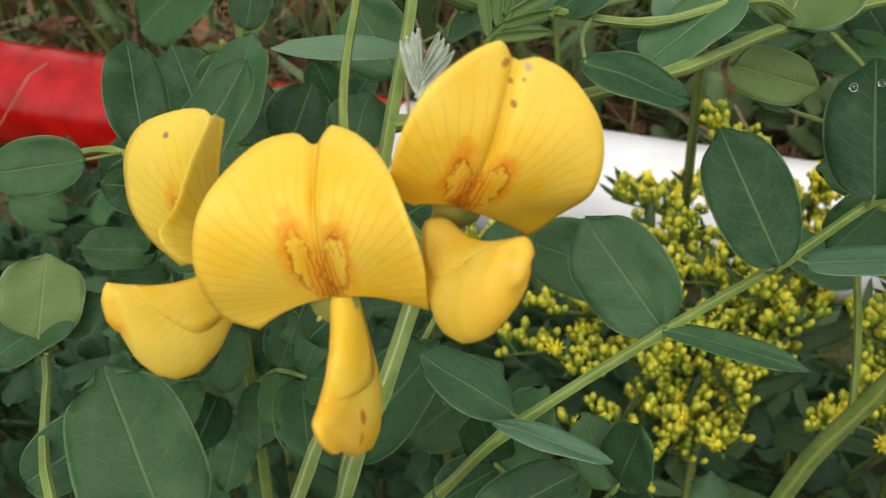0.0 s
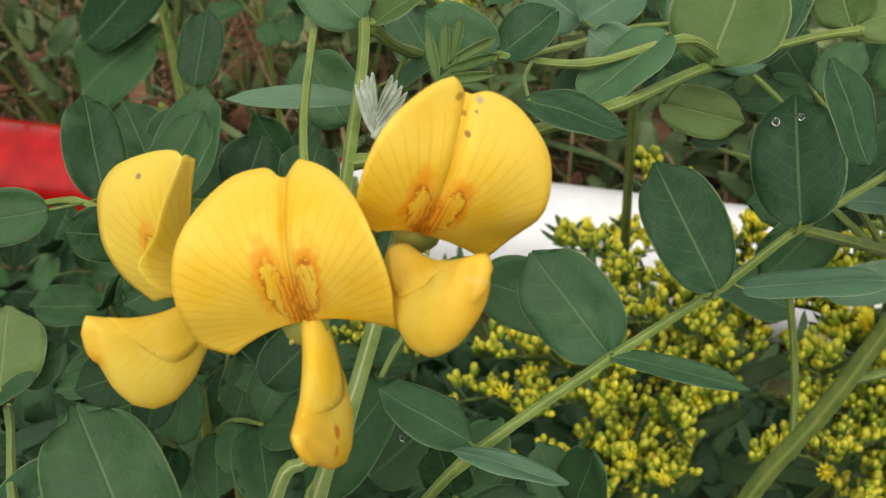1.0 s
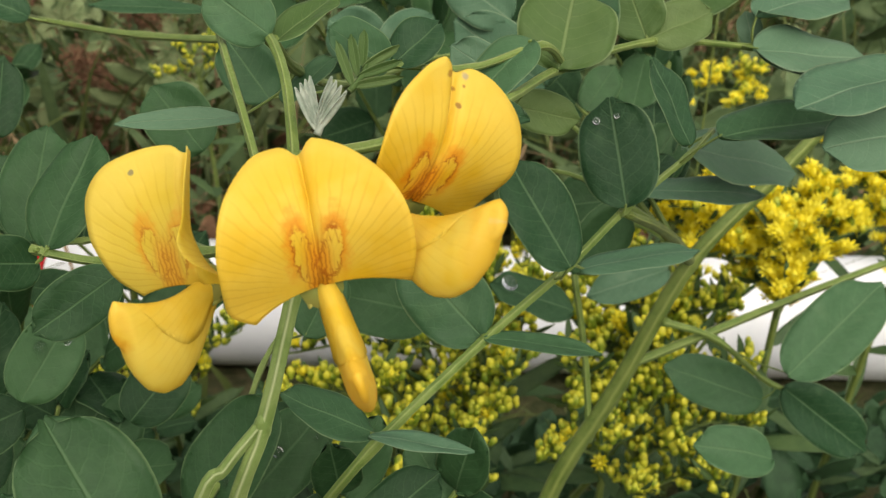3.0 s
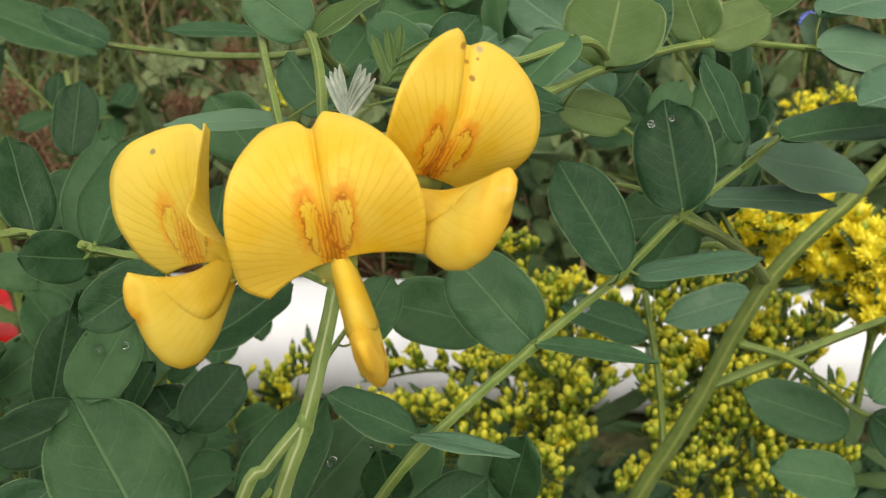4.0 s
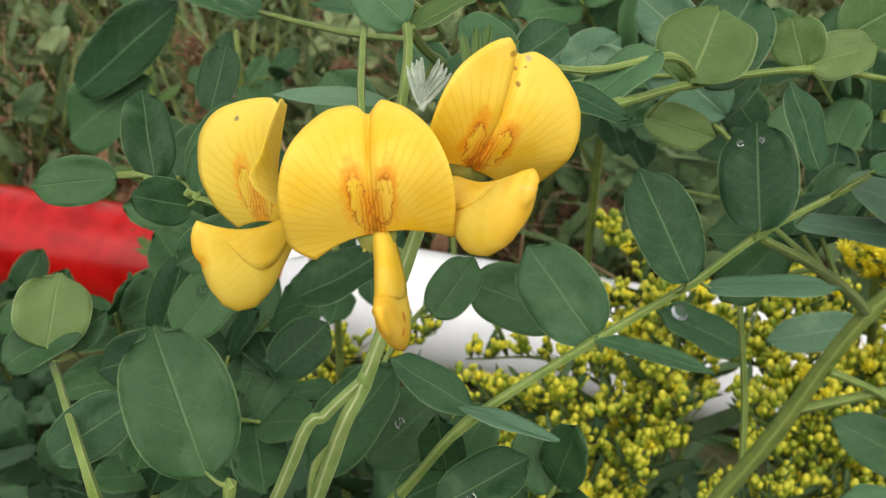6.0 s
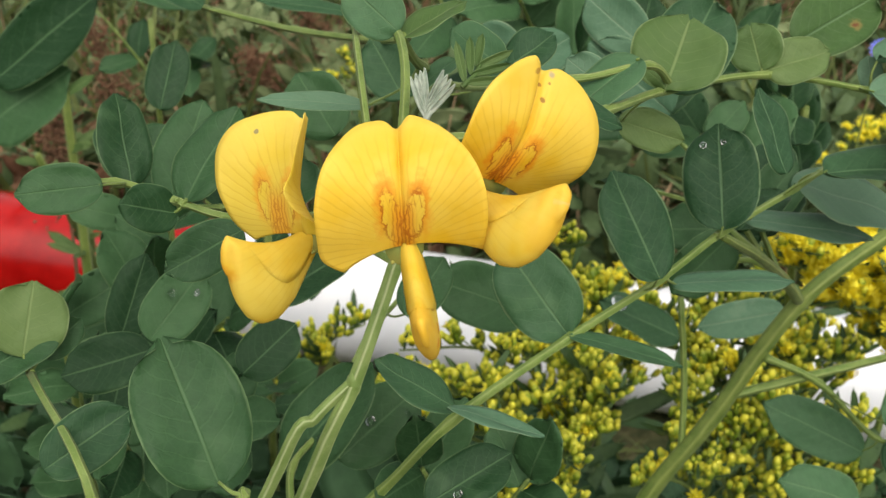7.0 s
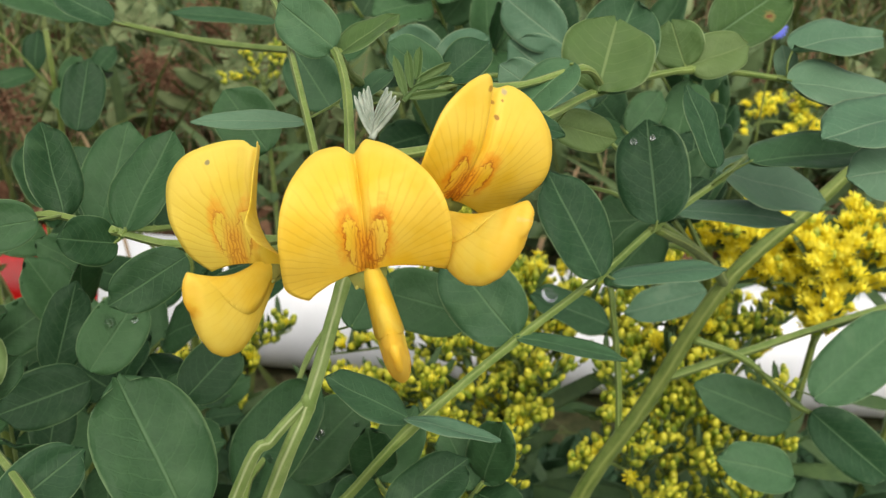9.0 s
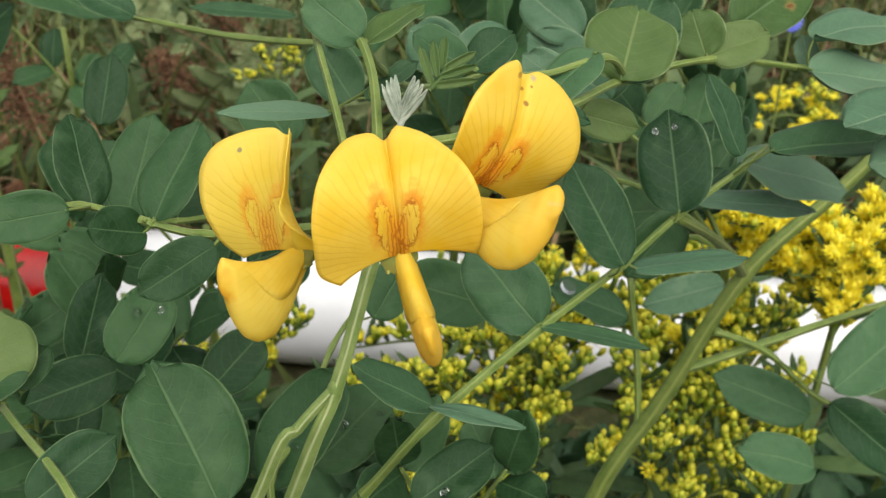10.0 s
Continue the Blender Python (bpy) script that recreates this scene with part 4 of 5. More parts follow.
LEAFY = "leafy bladder senna shoot with blue-green oval leaflets"
back_shoot((-14.0, 24.0, 0.0), (-8.2, 15.3, 41.9), [(0.78, (-8.1, 14.5, 42.6), 2), (0.72, (-6.6, 13.4, 42.6), 2)], 1.9, 11, LEAFY)
back_shoot((-12.0, 20.0, 0.0), (-9.6, 12.7, 39.1), [(0.95, (-9.0, 11.3, 40.9), 3), (0.90, (-6.7, 11.7, 41.6), 3), (0.80, (-8.5, 10.6, 39.6), 3), (0.85, (-4.6, 10.6, 41.6), 3)], 1.9, 12, LEAFY)
back_shoot((-10.0, 14.0, 0.0), (-6.3, 9.7, 39.9), [(0.90, (-6.8, 7.7, 40.5), 3), (0.95, (-4.4, 8.6, 40.0), 3), (0.90, (-5.6, 10.1, 40.7), 2)], 1.8, 13, LEAFY)
back_shoot((6.0, 40.0, 0.0), (3.4, 23.9, 45.4), [(0.95, (2.3, 22.3, 46.6), 3), (0.90, (4.3, 21.5, 45.2), 3), (0.90, (6.6, 22.4, 44.7), 3), (0.85, (-0.2, 22.2, 46.4), 3)], 2.1, 14, LEAFY)
back_shoot((20.0, 36.0, 0.0), (12.3, 22.9, 43.4), [(0.95, (10.5, 20.3, 44.9), 3), (0.90, (9.4, 22.7, 45.2), 3)], 2.1, 15, LEAFY)
back_shoot((-16.0, 48.0, 0.0), (-16.1, 43.7, 37.8), [(0.90, (-13.4, 41.6, 36.0), 2), (0.90, (-20.4, 43.5, 39.6), 2)], 2.3, 16, LEAFY)
back_shoot((2.0, 9.0, 0.0), (1.0, 5.8, 41.1), [(0.95, (0.4, 5.2, 42.1), 2), (0.90, (2.5, 5.2, 42.0), 2)], 1.5, 17, LEAFY)
back_shoot((-14.0, 36.0, 0.0), (-12.0, 33.2, 28.0), [(0.90, (-10.6, 32.4, 26.2), 2), (0.86, (-11.3, 30.3, 25.8), 2), (0.92, (-13.6, 31.0, 27.4), 2)], 2.4, 19, LEAFY)
back_shoot((-6.0, 30.0, 0.0), (-6.2, 24.0, 37.0), [(0.90, (-8.1, 22.5, 38.4), 2), (0.90, (-4.2, 21.7, 36.6), 2), (0.72, (-4.9, 18.4, 33.6), 2)], 1.9, 18, LEAFY)
back_shoot((-33.5, 42.0, 0.0), (-31.5, 38.0, 21.3), [(0.95, (-30.9, 36.0, 24.3), 2), (0.95, (-26.5, 35.0, 24.8), 2), (0.90, (-25.2, 36.0, 22.9), 2), (0.85, (-28.5, 33.0, 23.6), 2)], 3.0, 23, LEAFY)
back_leaf(shrub_behind, (8.4, 11.2, 43.6), (5.3, 15.2, 46.1), 2, 1.9, random.Random(20))
back_leaf(shrub_behind, (8.8, 11.8, 43.2), (7.2, 15.8, 45.1), 2, 1.9, random.Random(21))
back_leaf(shrub_behind, (7.6, 9.8, 44.8), (5.2, 14.2, 44.2), 1, 1.9, random.Random(22))

# ---- goldenrod ----
def unit_bud():
    """A small pointed flower head in bud: six-sided, five rings."""
    verts, faces = [(0, 0, -0.5)], []
    for z, r in ((-0.38, 0.15), (-0.12, 0.25), (0.16, 0.28), (0.40, 0.17)):
        verts += [(r * math.cos(math.pi * k / 3), r * math.sin(math.pi * k / 3), z) for k in range(6)]
    verts.append((0, 0, 0.5))
    for k in range(6):
        faces.append((0, 1 + (k + 1) % 6, 1 + k))
        for j in range(3):
            faces.append((1 + 6 * j + k, 1 + 6 * j + (k + 1) % 6, 7 + 6 * j + (k + 1) % 6, 7 + 6 * j + k))
        faces.append((19 + k, 19 + (k + 1) % 6, 25))
    return np.array(verts), faces


def unit_open():
    """An open head: a short cup with nine narrow rays and a raised middle."""
    verts, faces = [], []
    for k in range(9):
        a = 2 * math.pi * k / 9
        c, s = math.cos(a), math.sin(a)
        n = len(verts)
        verts += [(0.1 * c, 0.1 * s, -0.25), (0.34 * c - 0.09 * s, 0.34 * s + 0.09 * c, 0.20), (0.55 * c, 0.55 * s, 0.26), (0.34 * c + 0.09 * s, 0.34 * s - 0.09 * c, 0.20), (0.3 * c, 0.3 * s, 0.10)]
        faces += [(n, n + 1, n + 2, n + 4), (n, n + 4, n + 2, n + 3)]
    n = len(verts)
    verts += [(0, 0, -0.5), (0, 0, 0.42)] + [(0.2 * math.cos(math.pi * k / 3), 0.2 * math.sin(math.pi * k / 3), 0.12) for k in range(6)]
    faces += [(n, n + 2 + (k + 1) % 6, n + 2 + k) for k in range(6)] + [(n + 1, n + 2 + k, n + 2 + (k + 1) % 6) for k in range(6)]
    return np.array(verts), faces


def scatter(name, template, places, material, parent=None, label=""):
    """Many small copies of a template joined into one mesh. places: (spot, way, size)."""
    tv, tf = template
    verts, faces, along = [], [], []
    high = tv[:, 2] - tv[:, 2].min()
    for spot, way, size in places:
        q = Vector((0, 0, 1)).rotation_difference(vec(way).normalized()).to_matrix()
        n = len(verts)
        along.extend(high)
        verts.extend((np.asarray(q) @ (tv * size).T).T + np.asarray(spot))
        faces.extend(tuple(n + i for i in f) for f in tf)
    return tagged(raw(name, verts, faces, material, parent, label, along=along), kind="stuff")


def unit_mesh(name, template, material):
    """One small shape, a centimetre long, to be shared by alike pieces."""
    ob = raw(name, template[0], template[1], material, along=template[0][:, 2] - template[0][:, 2].min())
    me = ob.data
    bpy.data.objects.remove(ob)
    return me


BUD_MESH = unit_mesh("flower_bud", unit_bud(), MAT_BUD)
HEAD_MESH = unit_mesh("flower_head", unit_open(), MAT_OPEN)


def pieces(name, mesh, places, parent):
    """Single pieces on one shared mesh. places: (spot, way, size)."""
    for spot, way, size in places:
        ob = new(name, mesh)
        adopt(ob, parent)
        turn = Vector((0, 0, 1)).rotation_difference(vec(way).normalized()).to_matrix().to_4x4()
        ob.matrix_basis = Matrix.Translation(vec(spot) * CM) @ turn @ Matrix.Diagonal((size, size, size, 1))


def unit_leaf(wide, arch):
    bm = blade(bmesh.new(), (0, 0, 0), (0, 0, 1.0), wide, (0, -1, 0), 0.2, arch, 0.0, 5, 2, 0.02, blunt=0.1)
    bm.verts.index_update()
    template = np.array([v.co[:] for v in bm.verts]), [tuple(v.index for v in f.verts) for f in bm.faces]
    bm.free()
    return template


BRACT = unit_leaf(0.16, 0.15)


def goldenrod(foot, neck, sprays, seed, open_share, label, heads=20, bud=0.52):
    """Goldenrod: a leafy stem and arching side sprays set with small heads on their upper sides.
    sprays: (share of the stem at which the spray starts, tip)."""
    rng = random.Random(seed)
    thing = empty("goldenrod", foot, label, "wildflower", "goldenrod plants")
    foot, neck = vec(foot), vec(neck)
    points = [foot - Vector((0, 0, 0.5)), foot.lerp(neck, 0.55) + Vector((rng.uniform(-1, 1), 0, 0)), neck]
    stalk("stem", thing, points, 0.26, 0.14, MAT_TWIG, "", 0.0, 8)
    line = spline(points, 24)
    spare = 300 if foot.y < 29 else 0
    for share, tip in sprays:
        a, b = line[int(share * (len(line) - 1))], vec(tip)
        mid = a.lerp(b, 0.55) + Vector((0, 0, 0.16 * (b - a).length))
        spray = stalk("flower_spray", thing, [a, mid, b], 0.10, 0.04, MAT_STEM, "", 0.0, 6)
        path = spline([a, mid, b], 20)
        buds, opened, bracts, stems = [], [], [], bmesh.new()
        run = (b - a).normalized()
        for k in range(heads):
            t = 0.20 + 0.80 * (k + rng.random()) / heads
            p = path[min(int(t * (len(path) - 1)), len(path) - 1)]
            out = (Vector((rng.gauss(0, 1), rng.gauss(0, 1), rng.gauss(0.9, 0.5))) + run * 0.7).normalized()
            long = rng.uniform(0.7, 1.9) * (1.15 - 0.65 * t)
            end = p + out * long + Vector((0, 0, 0.15 * long))
            tube(stems, [p, p.lerp(end, 0.5) - Vector((0, 0, 0.04)), end], 0.03, 0.018, 4, 2)
            for n in range(rng.choice((3, 4, 5))):
                spot = p.lerp(end, 1.0 - 0.17 * n)
                way = (out * 0.45 + Vector((rng.gauss(0, 0.35), rng.gauss(0, 0.35), 1.0))).normalized()
                at = spot + way * 0.16 + Vector((rng.gauss(0, 0.09), rng.gauss(0, 0.09), 0))
                if rng.random() < open_share:
                    opened.append((at, way, bud * rng.uniform(1.0, 1.5)))
                else:
                    buds.append((at, way, bud * rng.uniform(0.7, 1.15)))
            if k % 2 == 0:
                bracts.append((p, (out + Vector((rng.gauss(0, 0.6), rng.gauss(0, 0.6), 0.2))).normalized(), rng.uniform(0.8, 1.9)))
        part("branchlet", stems, MAT_STEM, spray)
        scatter("bract", BRACT, bracts, MAT_BLADE, spray)
        buds.sort(key=lambda b: b[0].y)
        take = min(len(buds), spare, 34)
        pieces("flower_bud", BUD_MESH, buds[:take], spray)
        if buds[take:]:
            scatter("inflorescence", unit_bud(), buds[take:], MAT_BUD, spray)
        spare -= take
        opened.sort(key=lambda b: b[0].y)
        take = min(len(opened), spare, 34)
        pieces("flower_head", HEAD_MESH, opened[:take], spray)
        if opened[take:]:
            scatter("inflorescence", unit_open(), opened[take:], MAT_OPEN, spray)
        spare -= take
    for k in range(9):
        p = line[int((0.45 + 0.055 * k) * (len(line) - 1))]
        ang = k * 2.4
        way = Vector((math.cos(ang), math.sin(ang), 0.35)).normalized()
        part("stem_leaf", blade(bmesh.new(), p, p + way * rng.uniform(3.5, 5.5), 0.75, (0.2, -0.6, 1), 0.2, 0.12, 0.0, 8, 2, 0.02, seed=k, blunt=0.06), MAT_BLADE, thing)
    return thing


goldenrod((12.0, 38.0, 0.0), (9.5, 37.5, 24.0), [(0.98, (2.5, 33.0, 27.2)), (0.97, (5.2, 34.4, 28.1)), (0.97, (7.4, 34.1, 27.0)), (0.96, (9.9, 36.5, 27.5)), (0.95, (11.7, 35.5, 25.7)), (0.97, (13.2, 38.2, 27.0)), (0.90, (5.0, 32.4, 25.6)), (0.95, (1.1, 35.2, 27.1))], 30, 0.25, "goldenrod in full yellow flower", 22)
goldenrod((5.0, 27.0, 0.0), (7.9, 23.5, 31.8), [(0.97, (3.9, 27.9, 35.8)), (0.95, (6.4, 25.0, 34.7)), (0.93, (0.8, 26.4, 33.0)), (0.90, (-1.0, 24.3, 31.2)), (0.90, (3.3, 21.8, 33.0)), (0.86, (0.8, 21.7, 30.5)), (0.82, (4.2, 20.3, 32.1)), (0.88, (8.4, 22.4, 34.0)), (0.80, (7.1, 19.7, 33.1)), (0.90, (2.1, 24.9, 32.4)), (0.90, (5.2, 25.1, 32.8)), (0.85, (5.7, 20.1, 34.0))], 21, 0.03, "goldenrod in yellow-green bud with arching sprays", 23)
goldenrod((3.0, 25.0, 0.0), (5.0, 21.5, 30.1), [(0.97, (-1.3, 21.1, 31.5)), (0.95, (0.0, 19.3, 30.4)), (0.92, (2.8, 18.7, 31.4)), (0.90, (5.5, 18.6, 31.0)), (0.85, (3.6, 17.9, 29.8)), (0.80, (0.8, 17.6, 29.3)), (0.97, (6.8, 19.9, 31.4)), (0.90, (1.6, 19.7, 33.3)), (0.90, (-2.1, 20.3, 30.1)), (0.80, (5.4, 16.9, 30.0)), (0.75, (2.6, 16.2, 28.7))], 26, 0.02, "goldenrod in yellow-green bud with arching sprays", 23)
goldenrod((11.0, 26.0, 0.0), (12.5, 23.9, 32.6), [(0.97, (11.4, 25.5, 35.6)), (0.96, (9.9, 24.9, 34.5)), (0.95, (14.3, 23.1, 33.1)), (0.90, (10.5, 21.7, 32.6)), (0.96, (13.7, 26.4, 33.0)), (0.93, (9.4, 23.9, 32.6)), (0.90, (15.1, 22.5, 32.0)), (0.95, (8.0, 23.7, 34.2)), (0.90, (11.9, 19.8, 33.4)), (0.90, (16.0, 22.2, 33.7))], 22, 0.08, "goldenrod in yellow-green bud with arching sprays", 23)
goldenrod((13.0, 25.0, 0.0), (12.5, 20.5, 30.4), [(0.97, (11.6, 20.3, 32.1)), (0.95, (9.0, 19.1, 32.1)), (0.92, (14.6, 19.9, 31.4)), (0.90, (10.2, 18.4, 30.7)), (0.88, (13.3, 18.2, 30.3)), (0.85, (7.8, 18.2, 30.3)), (0.80, (11.4, 17.5, 29.0)), (0.90, (16.9, 20.1, 29.7)), (0.90, (9.0, 19.8, 33.4)), (0.80, (14.9, 17.5, 29.0)), (0.95, (13.1, 19.7, 33.1)), (0.90, (16.9, 21.1, 31.5))], 27, 0.02, "goldenrod in yellow-green bud with arching sprays", 23)
goldenrod((16.0, 23.0, 0.0), (18.0, 22.2, 35.7), [(0.98, (12.6, 21.5, 38.7)), (0.97, (13.9, 21.2, 38.1)), (0.96, (15.6, 22.5, 38.4)), (0.95, (14.9, 20.6, 37.1)), (0.94, (13.3, 21.5, 36.5)), (0.92, (16.0, 20.1, 38.2)), (0.98, (18.8, 22.6, 38.6)), (0.97, (16.0, 21.3, 38.4)), (0.95, (17.5, 20.8, 37.4)), (0.93, (19.0, 21.2, 38.1)), (0.92, (16.8, 19.9, 35.7)), (0.95, (12.4, 23.0, 37.3))], 23, 0.80, "goldenrod in full yellow flower", 21)
goldenrod((26.0, 30.0, 0.0), (26.7, 27.7, 35.4), [(0.98, (22.1, 28.8, 37.4)), (0.97, (23.0, 26.9, 36.1)), (0.95, (24.9, 28.3, 36.6)), (0.95, (23.0, 26.0, 34.3)), (0.90, (25.0, 25.1, 32.8))], 29, 0.70, "goldenrod in full yellow flower", 21)
goldenrod((-14.0, 40.0, 0.0), (-19.3, 29.0, 25.1), [(0.97, (-15.0, 27.6, 26.7)), (0.95, (-16.6, 28.8, 26.8)), (0.90, (-12.0, 28.4, 28.3)), (0.90, (-9.5, 26.3, 26.5)), (0.85, (-13.7, 28.7, 28.7))], 24, 0.02, "goldenrod in yellow-green bud with arching sprays", 13)
goldenrod((-3.0, 38.0, 0.0), (-6.6, 29.3, 25.7), [(0.97, (-7.8, 28.3, 28.1)), (0.95, (-4.3, 28.2, 27.8)), (0.93, (-8.1, 26.5, 26.7)), (0.90, (-5.1, 26.2, 26.3)), (0.96, (-10.0, 28.8, 26.8)), (0.90, (-2.8, 28.9, 29.2))], 28, 0.02, "goldenrod in yellow-green bud with arching sprays", 17)
goldenrod((9.0, 36.0, 0.0), (16.2, 25.8, 27.3), [(0.98, (15.1, 27.8, 32.6)), (0.97, (16.8, 27.2, 31.8)), (0.95, (20.7, 28.2, 32.4)), (0.97, (22.2, 28.3, 32.9)), (0.90, (19.0, 26.8, 31.5)), (0.94, (14.1, 29.1, 32.7))], 34, 0.05, "goldenrod in yellow-green bud with arching sprays", 17)
goldenrod((-6.0, 70.0, 0.0), (-7.2, 67.7, 26.4), [(0.97, (-8.3, 66.4, 28.0)), (0.97, (-5.7, 66.5, 28.5)), (0.95, (-4.6, 65.7, 27.4)), (0.95, (-10.0, 65.6, 26.2))], 35, 0.05, "goldenrod in yellow-green bud with arching sprays", 9)
goldenrod((22.0, 56.0, 0.0), (33.0, 55.8, 28.7), [(0.97, (26.9, 54.1, 29.7)), (0.96, (29.1, 53.1, 27.8)), (0.95, (31.0, 55.4, 30.0)), (0.96, (24.7, 53.1, 27.8))], 25, 0.40, "goldenrod in full yellow flower", 15)

# ---- the red and white pole on the ground ----
def pole():
    thing = empty("striped_pole", (-2.0, 66.0, 0.0), "red and white banded plastic pole lying on the ground", "pole")
    a, b = vec((-110.0, 81.4, 5.4)), vec((95.0, 52.7, 5.4))
    way = (b - a).normalized()
    side = way.cross(Vector((0, 0, 1))).normalized()
    up = side.cross(way)
    r, seg = 5.35, 48
    cuts = [(0.0, 0.437, "red_band", MAT_RED), (0.437, 1.0, "white_band", MAT_WHITE)]
    for lo, hi, name, mat in cuts:
        bm = bmesh.new()
        p, q = a.lerp(b, lo), a.lerp(b, hi)
        prof = [(0.0, 0.96), (0.08, 1.0), (1.2, 1.0)] if name == "red_band" else [(0.0, 0.985), (0.06, 1.0)]
        long = (q - p).length
        stations = prof + [(long * k / 12, 1.0) for k in range(1, 12)] + [(long - d, f) for d, f in reversed(prof)]
        rings = []
        for d, f in stations:
            rings.append([bm.verts.new(p + way * d + (side * math.cos(t) + up * math.sin(t)) * r * f) for t in (2 * math.pi * k / seg for k in range(seg))])
        for s, e in zip(rings, rings[1:]):
            for k in range(seg):
                bm.faces.new((s[k], s[(k + 1) % seg], e[(k + 1) % seg], e[k]))
        bm.faces.new(rings[0][::-1])
        bm.faces.new(rings[-1])
        part(name, bm, mat, thing)
    return thing


pole()

# ---- ground, grass and dry weeds ----
def ground():
    bm = bmesh.new()
    bmesh.ops.create_grid(bm, x_segments=60, y_segments=60, size=3000.0)
    return tagged(part("ground", bm, MAT_SOIL), "bare soil with plant litter under the weeds", "ground", kind="structure")


ground()


def blades(name, count, seed, xs, ys, high, wide, material, label, lean=0.45, ring=False):
    """Grass: bent blades with a fold, joined."""
    rng = np.random.default_rng(seed)
    verts, faces = [], []
    for _ in range(count):
        x = rng.uniform(*xs)
        y = 66.0 - 0.14 * (x + 2.0) + rng.uniform(*ys)
        far = math.hypot((x - sum(xs) / 2) / (xs[1] - xs[0]), (y - 66.0 + 0.14 * (x + 2.0) - sum(ys) / 2) / (ys[1] - ys[0])) * 2
        if far > 0.55 + 0.75 * rng.random():
            continue
        if ys[0] == -40 and y - 66.0 + 0.14 * (x + 2.0) < 8.0:
            continue
        if ring and ((abs(x) < 130 and -14 < y - 66 + 0.14 * (x + 2) < 14) or (abs(x) < 30 and -30 < y < 30)):
            continue
        h, w = rng.uniform(*high), wide * rng.uniform(0.6, 1.4)
        a, t = rng.uniform(0, 6.283), rng.normal(0, lean, 2)
        cx, cy = math.cos(a) * w / 2, math.sin(a) * w / 2
        n = len(verts)
        for s, f in ((0.0, 1.0), (0.4, 0.9), (0.75, 0.6)):
            bx, by, bz = x + t[0] * h * s**2, y + t[1] * h * s**2, h * s * (1 - 0.25 * s * (abs(t[0]) + abs(t[1])))
            verts += [(bx - cx * f, by - cy * f, bz), (bx - cy * 0.25 * f, by + cx * 0.25 * f, bz), (bx + cx * f, by + cy * f, bz)]
        verts.append((x + t[0] * h, y + t[1] * h, h * (1 - 0.25 * (abs(t[0]) + abs(t[1])))))
        for r in (0, 3):
            faces += [(n + r, n + r + 1, n + r + 4, n + r + 3), (n + r + 1, n + r + 2, n + r + 5, n + r + 4)]
        faces += [(n + 6, n + 7, n + 9), (n + 7, n + 8, n + 9)]
    ob = raw(name, verts, faces, material)
    return tagged(ob, label, "grass", kind="stuff")


blades("grass", 9500, 3, (-150, 170), (-40, 230), (8, 32), 0.6, MAT_GRASS, "green grass and weeds growing behind the pole")
blades("dry_grass", 8500, 4, (-150, 170), (-40, 230), (5, 26), 0.40, MAT_STRAW, "dry straw-coloured grass stalks", 0.8)
blades("weeds", 2600, 5, (-130, 150), (-40, 220), (8, 24), 2.0, MAT_WEED, "broad-leaved green weeds among the grass", 0.6)
blades("grass", 26000, 9, (-520, 520), (-520, 520), (4, 18), 0.9, MAT_GRASS, "sparse grass all round the place", 0.6, True)
blades("grass", 700, 8, (-45, 50), (-44, -9), (3, 10), 0.4, MAT_GRASS, "low grass under the goldenrod")


def seed_spike(foot, top, seed, material, label, count=150, wide=1.0):
    """A dried flower stalk with a dense spike of brown seed cases."""
    rng = random.Random(seed)
    thing = empty("dried_flower_spike", foot, label, "dried plant", "dried spikes")
    foot, top = vec(foot), vec(top)
    stalk("stem", thing, [foot - Vector((0, 0, 0.5)), foot.lerp(top, 0.5) + Vector((0.4, 0, 0)), top], 0.20, 0.08, MAT_STRAW, "", 0.0, 6)
    spots = []
    for k in range(count * 3):
        t = 0.62 + 0.38 * k / (count * 3)
        out = Vector((rng.gauss(0, 1), rng.gauss(0, 1), rng.gauss(0.3, 0.5))).normalized()
        spots.append((foot.lerp(top, t) + out * rng.random() * wide * (1.6 - 1.1 * t) * (0.6 + 0.7 * abs(math.sin(k * 0.05))), out, rng.uniform(0.25, 0.5)))
    scatter("seed_head", unit_bud(), spots, material, thing)
    return thing


def far_leaves(name, count, seed, xs, ys, high, size, material, label):
    """Broad and narrow weed leaves behind the pole, joined."""
    rng = random.Random(seed)
    bm = blade(bmesh.new(), (0, 0, 0), (0, 0, 1.0), 0.42, (0, -1, 0), 0.2, 0.25, 0.0, 5, 2, 0.02, blunt=0.15)
    bm.verts.index_update()
    template = np.array([v.co[:] for v in bm.verts]), [tuple(v.index for v in f.verts) for f in bm.faces]
    bm.free()
    places = []
    for _ in range(count // 5):
        x = rng.uniform(*xs)
        y = 66.0 - 0.14 * (x + 2.0) + rng.uniform(*ys)
        z = rng.uniform(*high)
        for _ in range(5):
            way = Vector((rng.gauss(0, 1), rng.gauss(0, 0.8), rng.gauss(0.5, 0.6)))
            places.append(((x + rng.gauss(0, 1.2), y + rng.gauss(0, 1.2), max(0.2, z + rng.gauss(0, 1.5))), way, size * rng.uniform(0.6, 1.4)))
    ob = scatter(name, template, places, material)
    return tagged(ob, label, "weeds", kind="stuff")


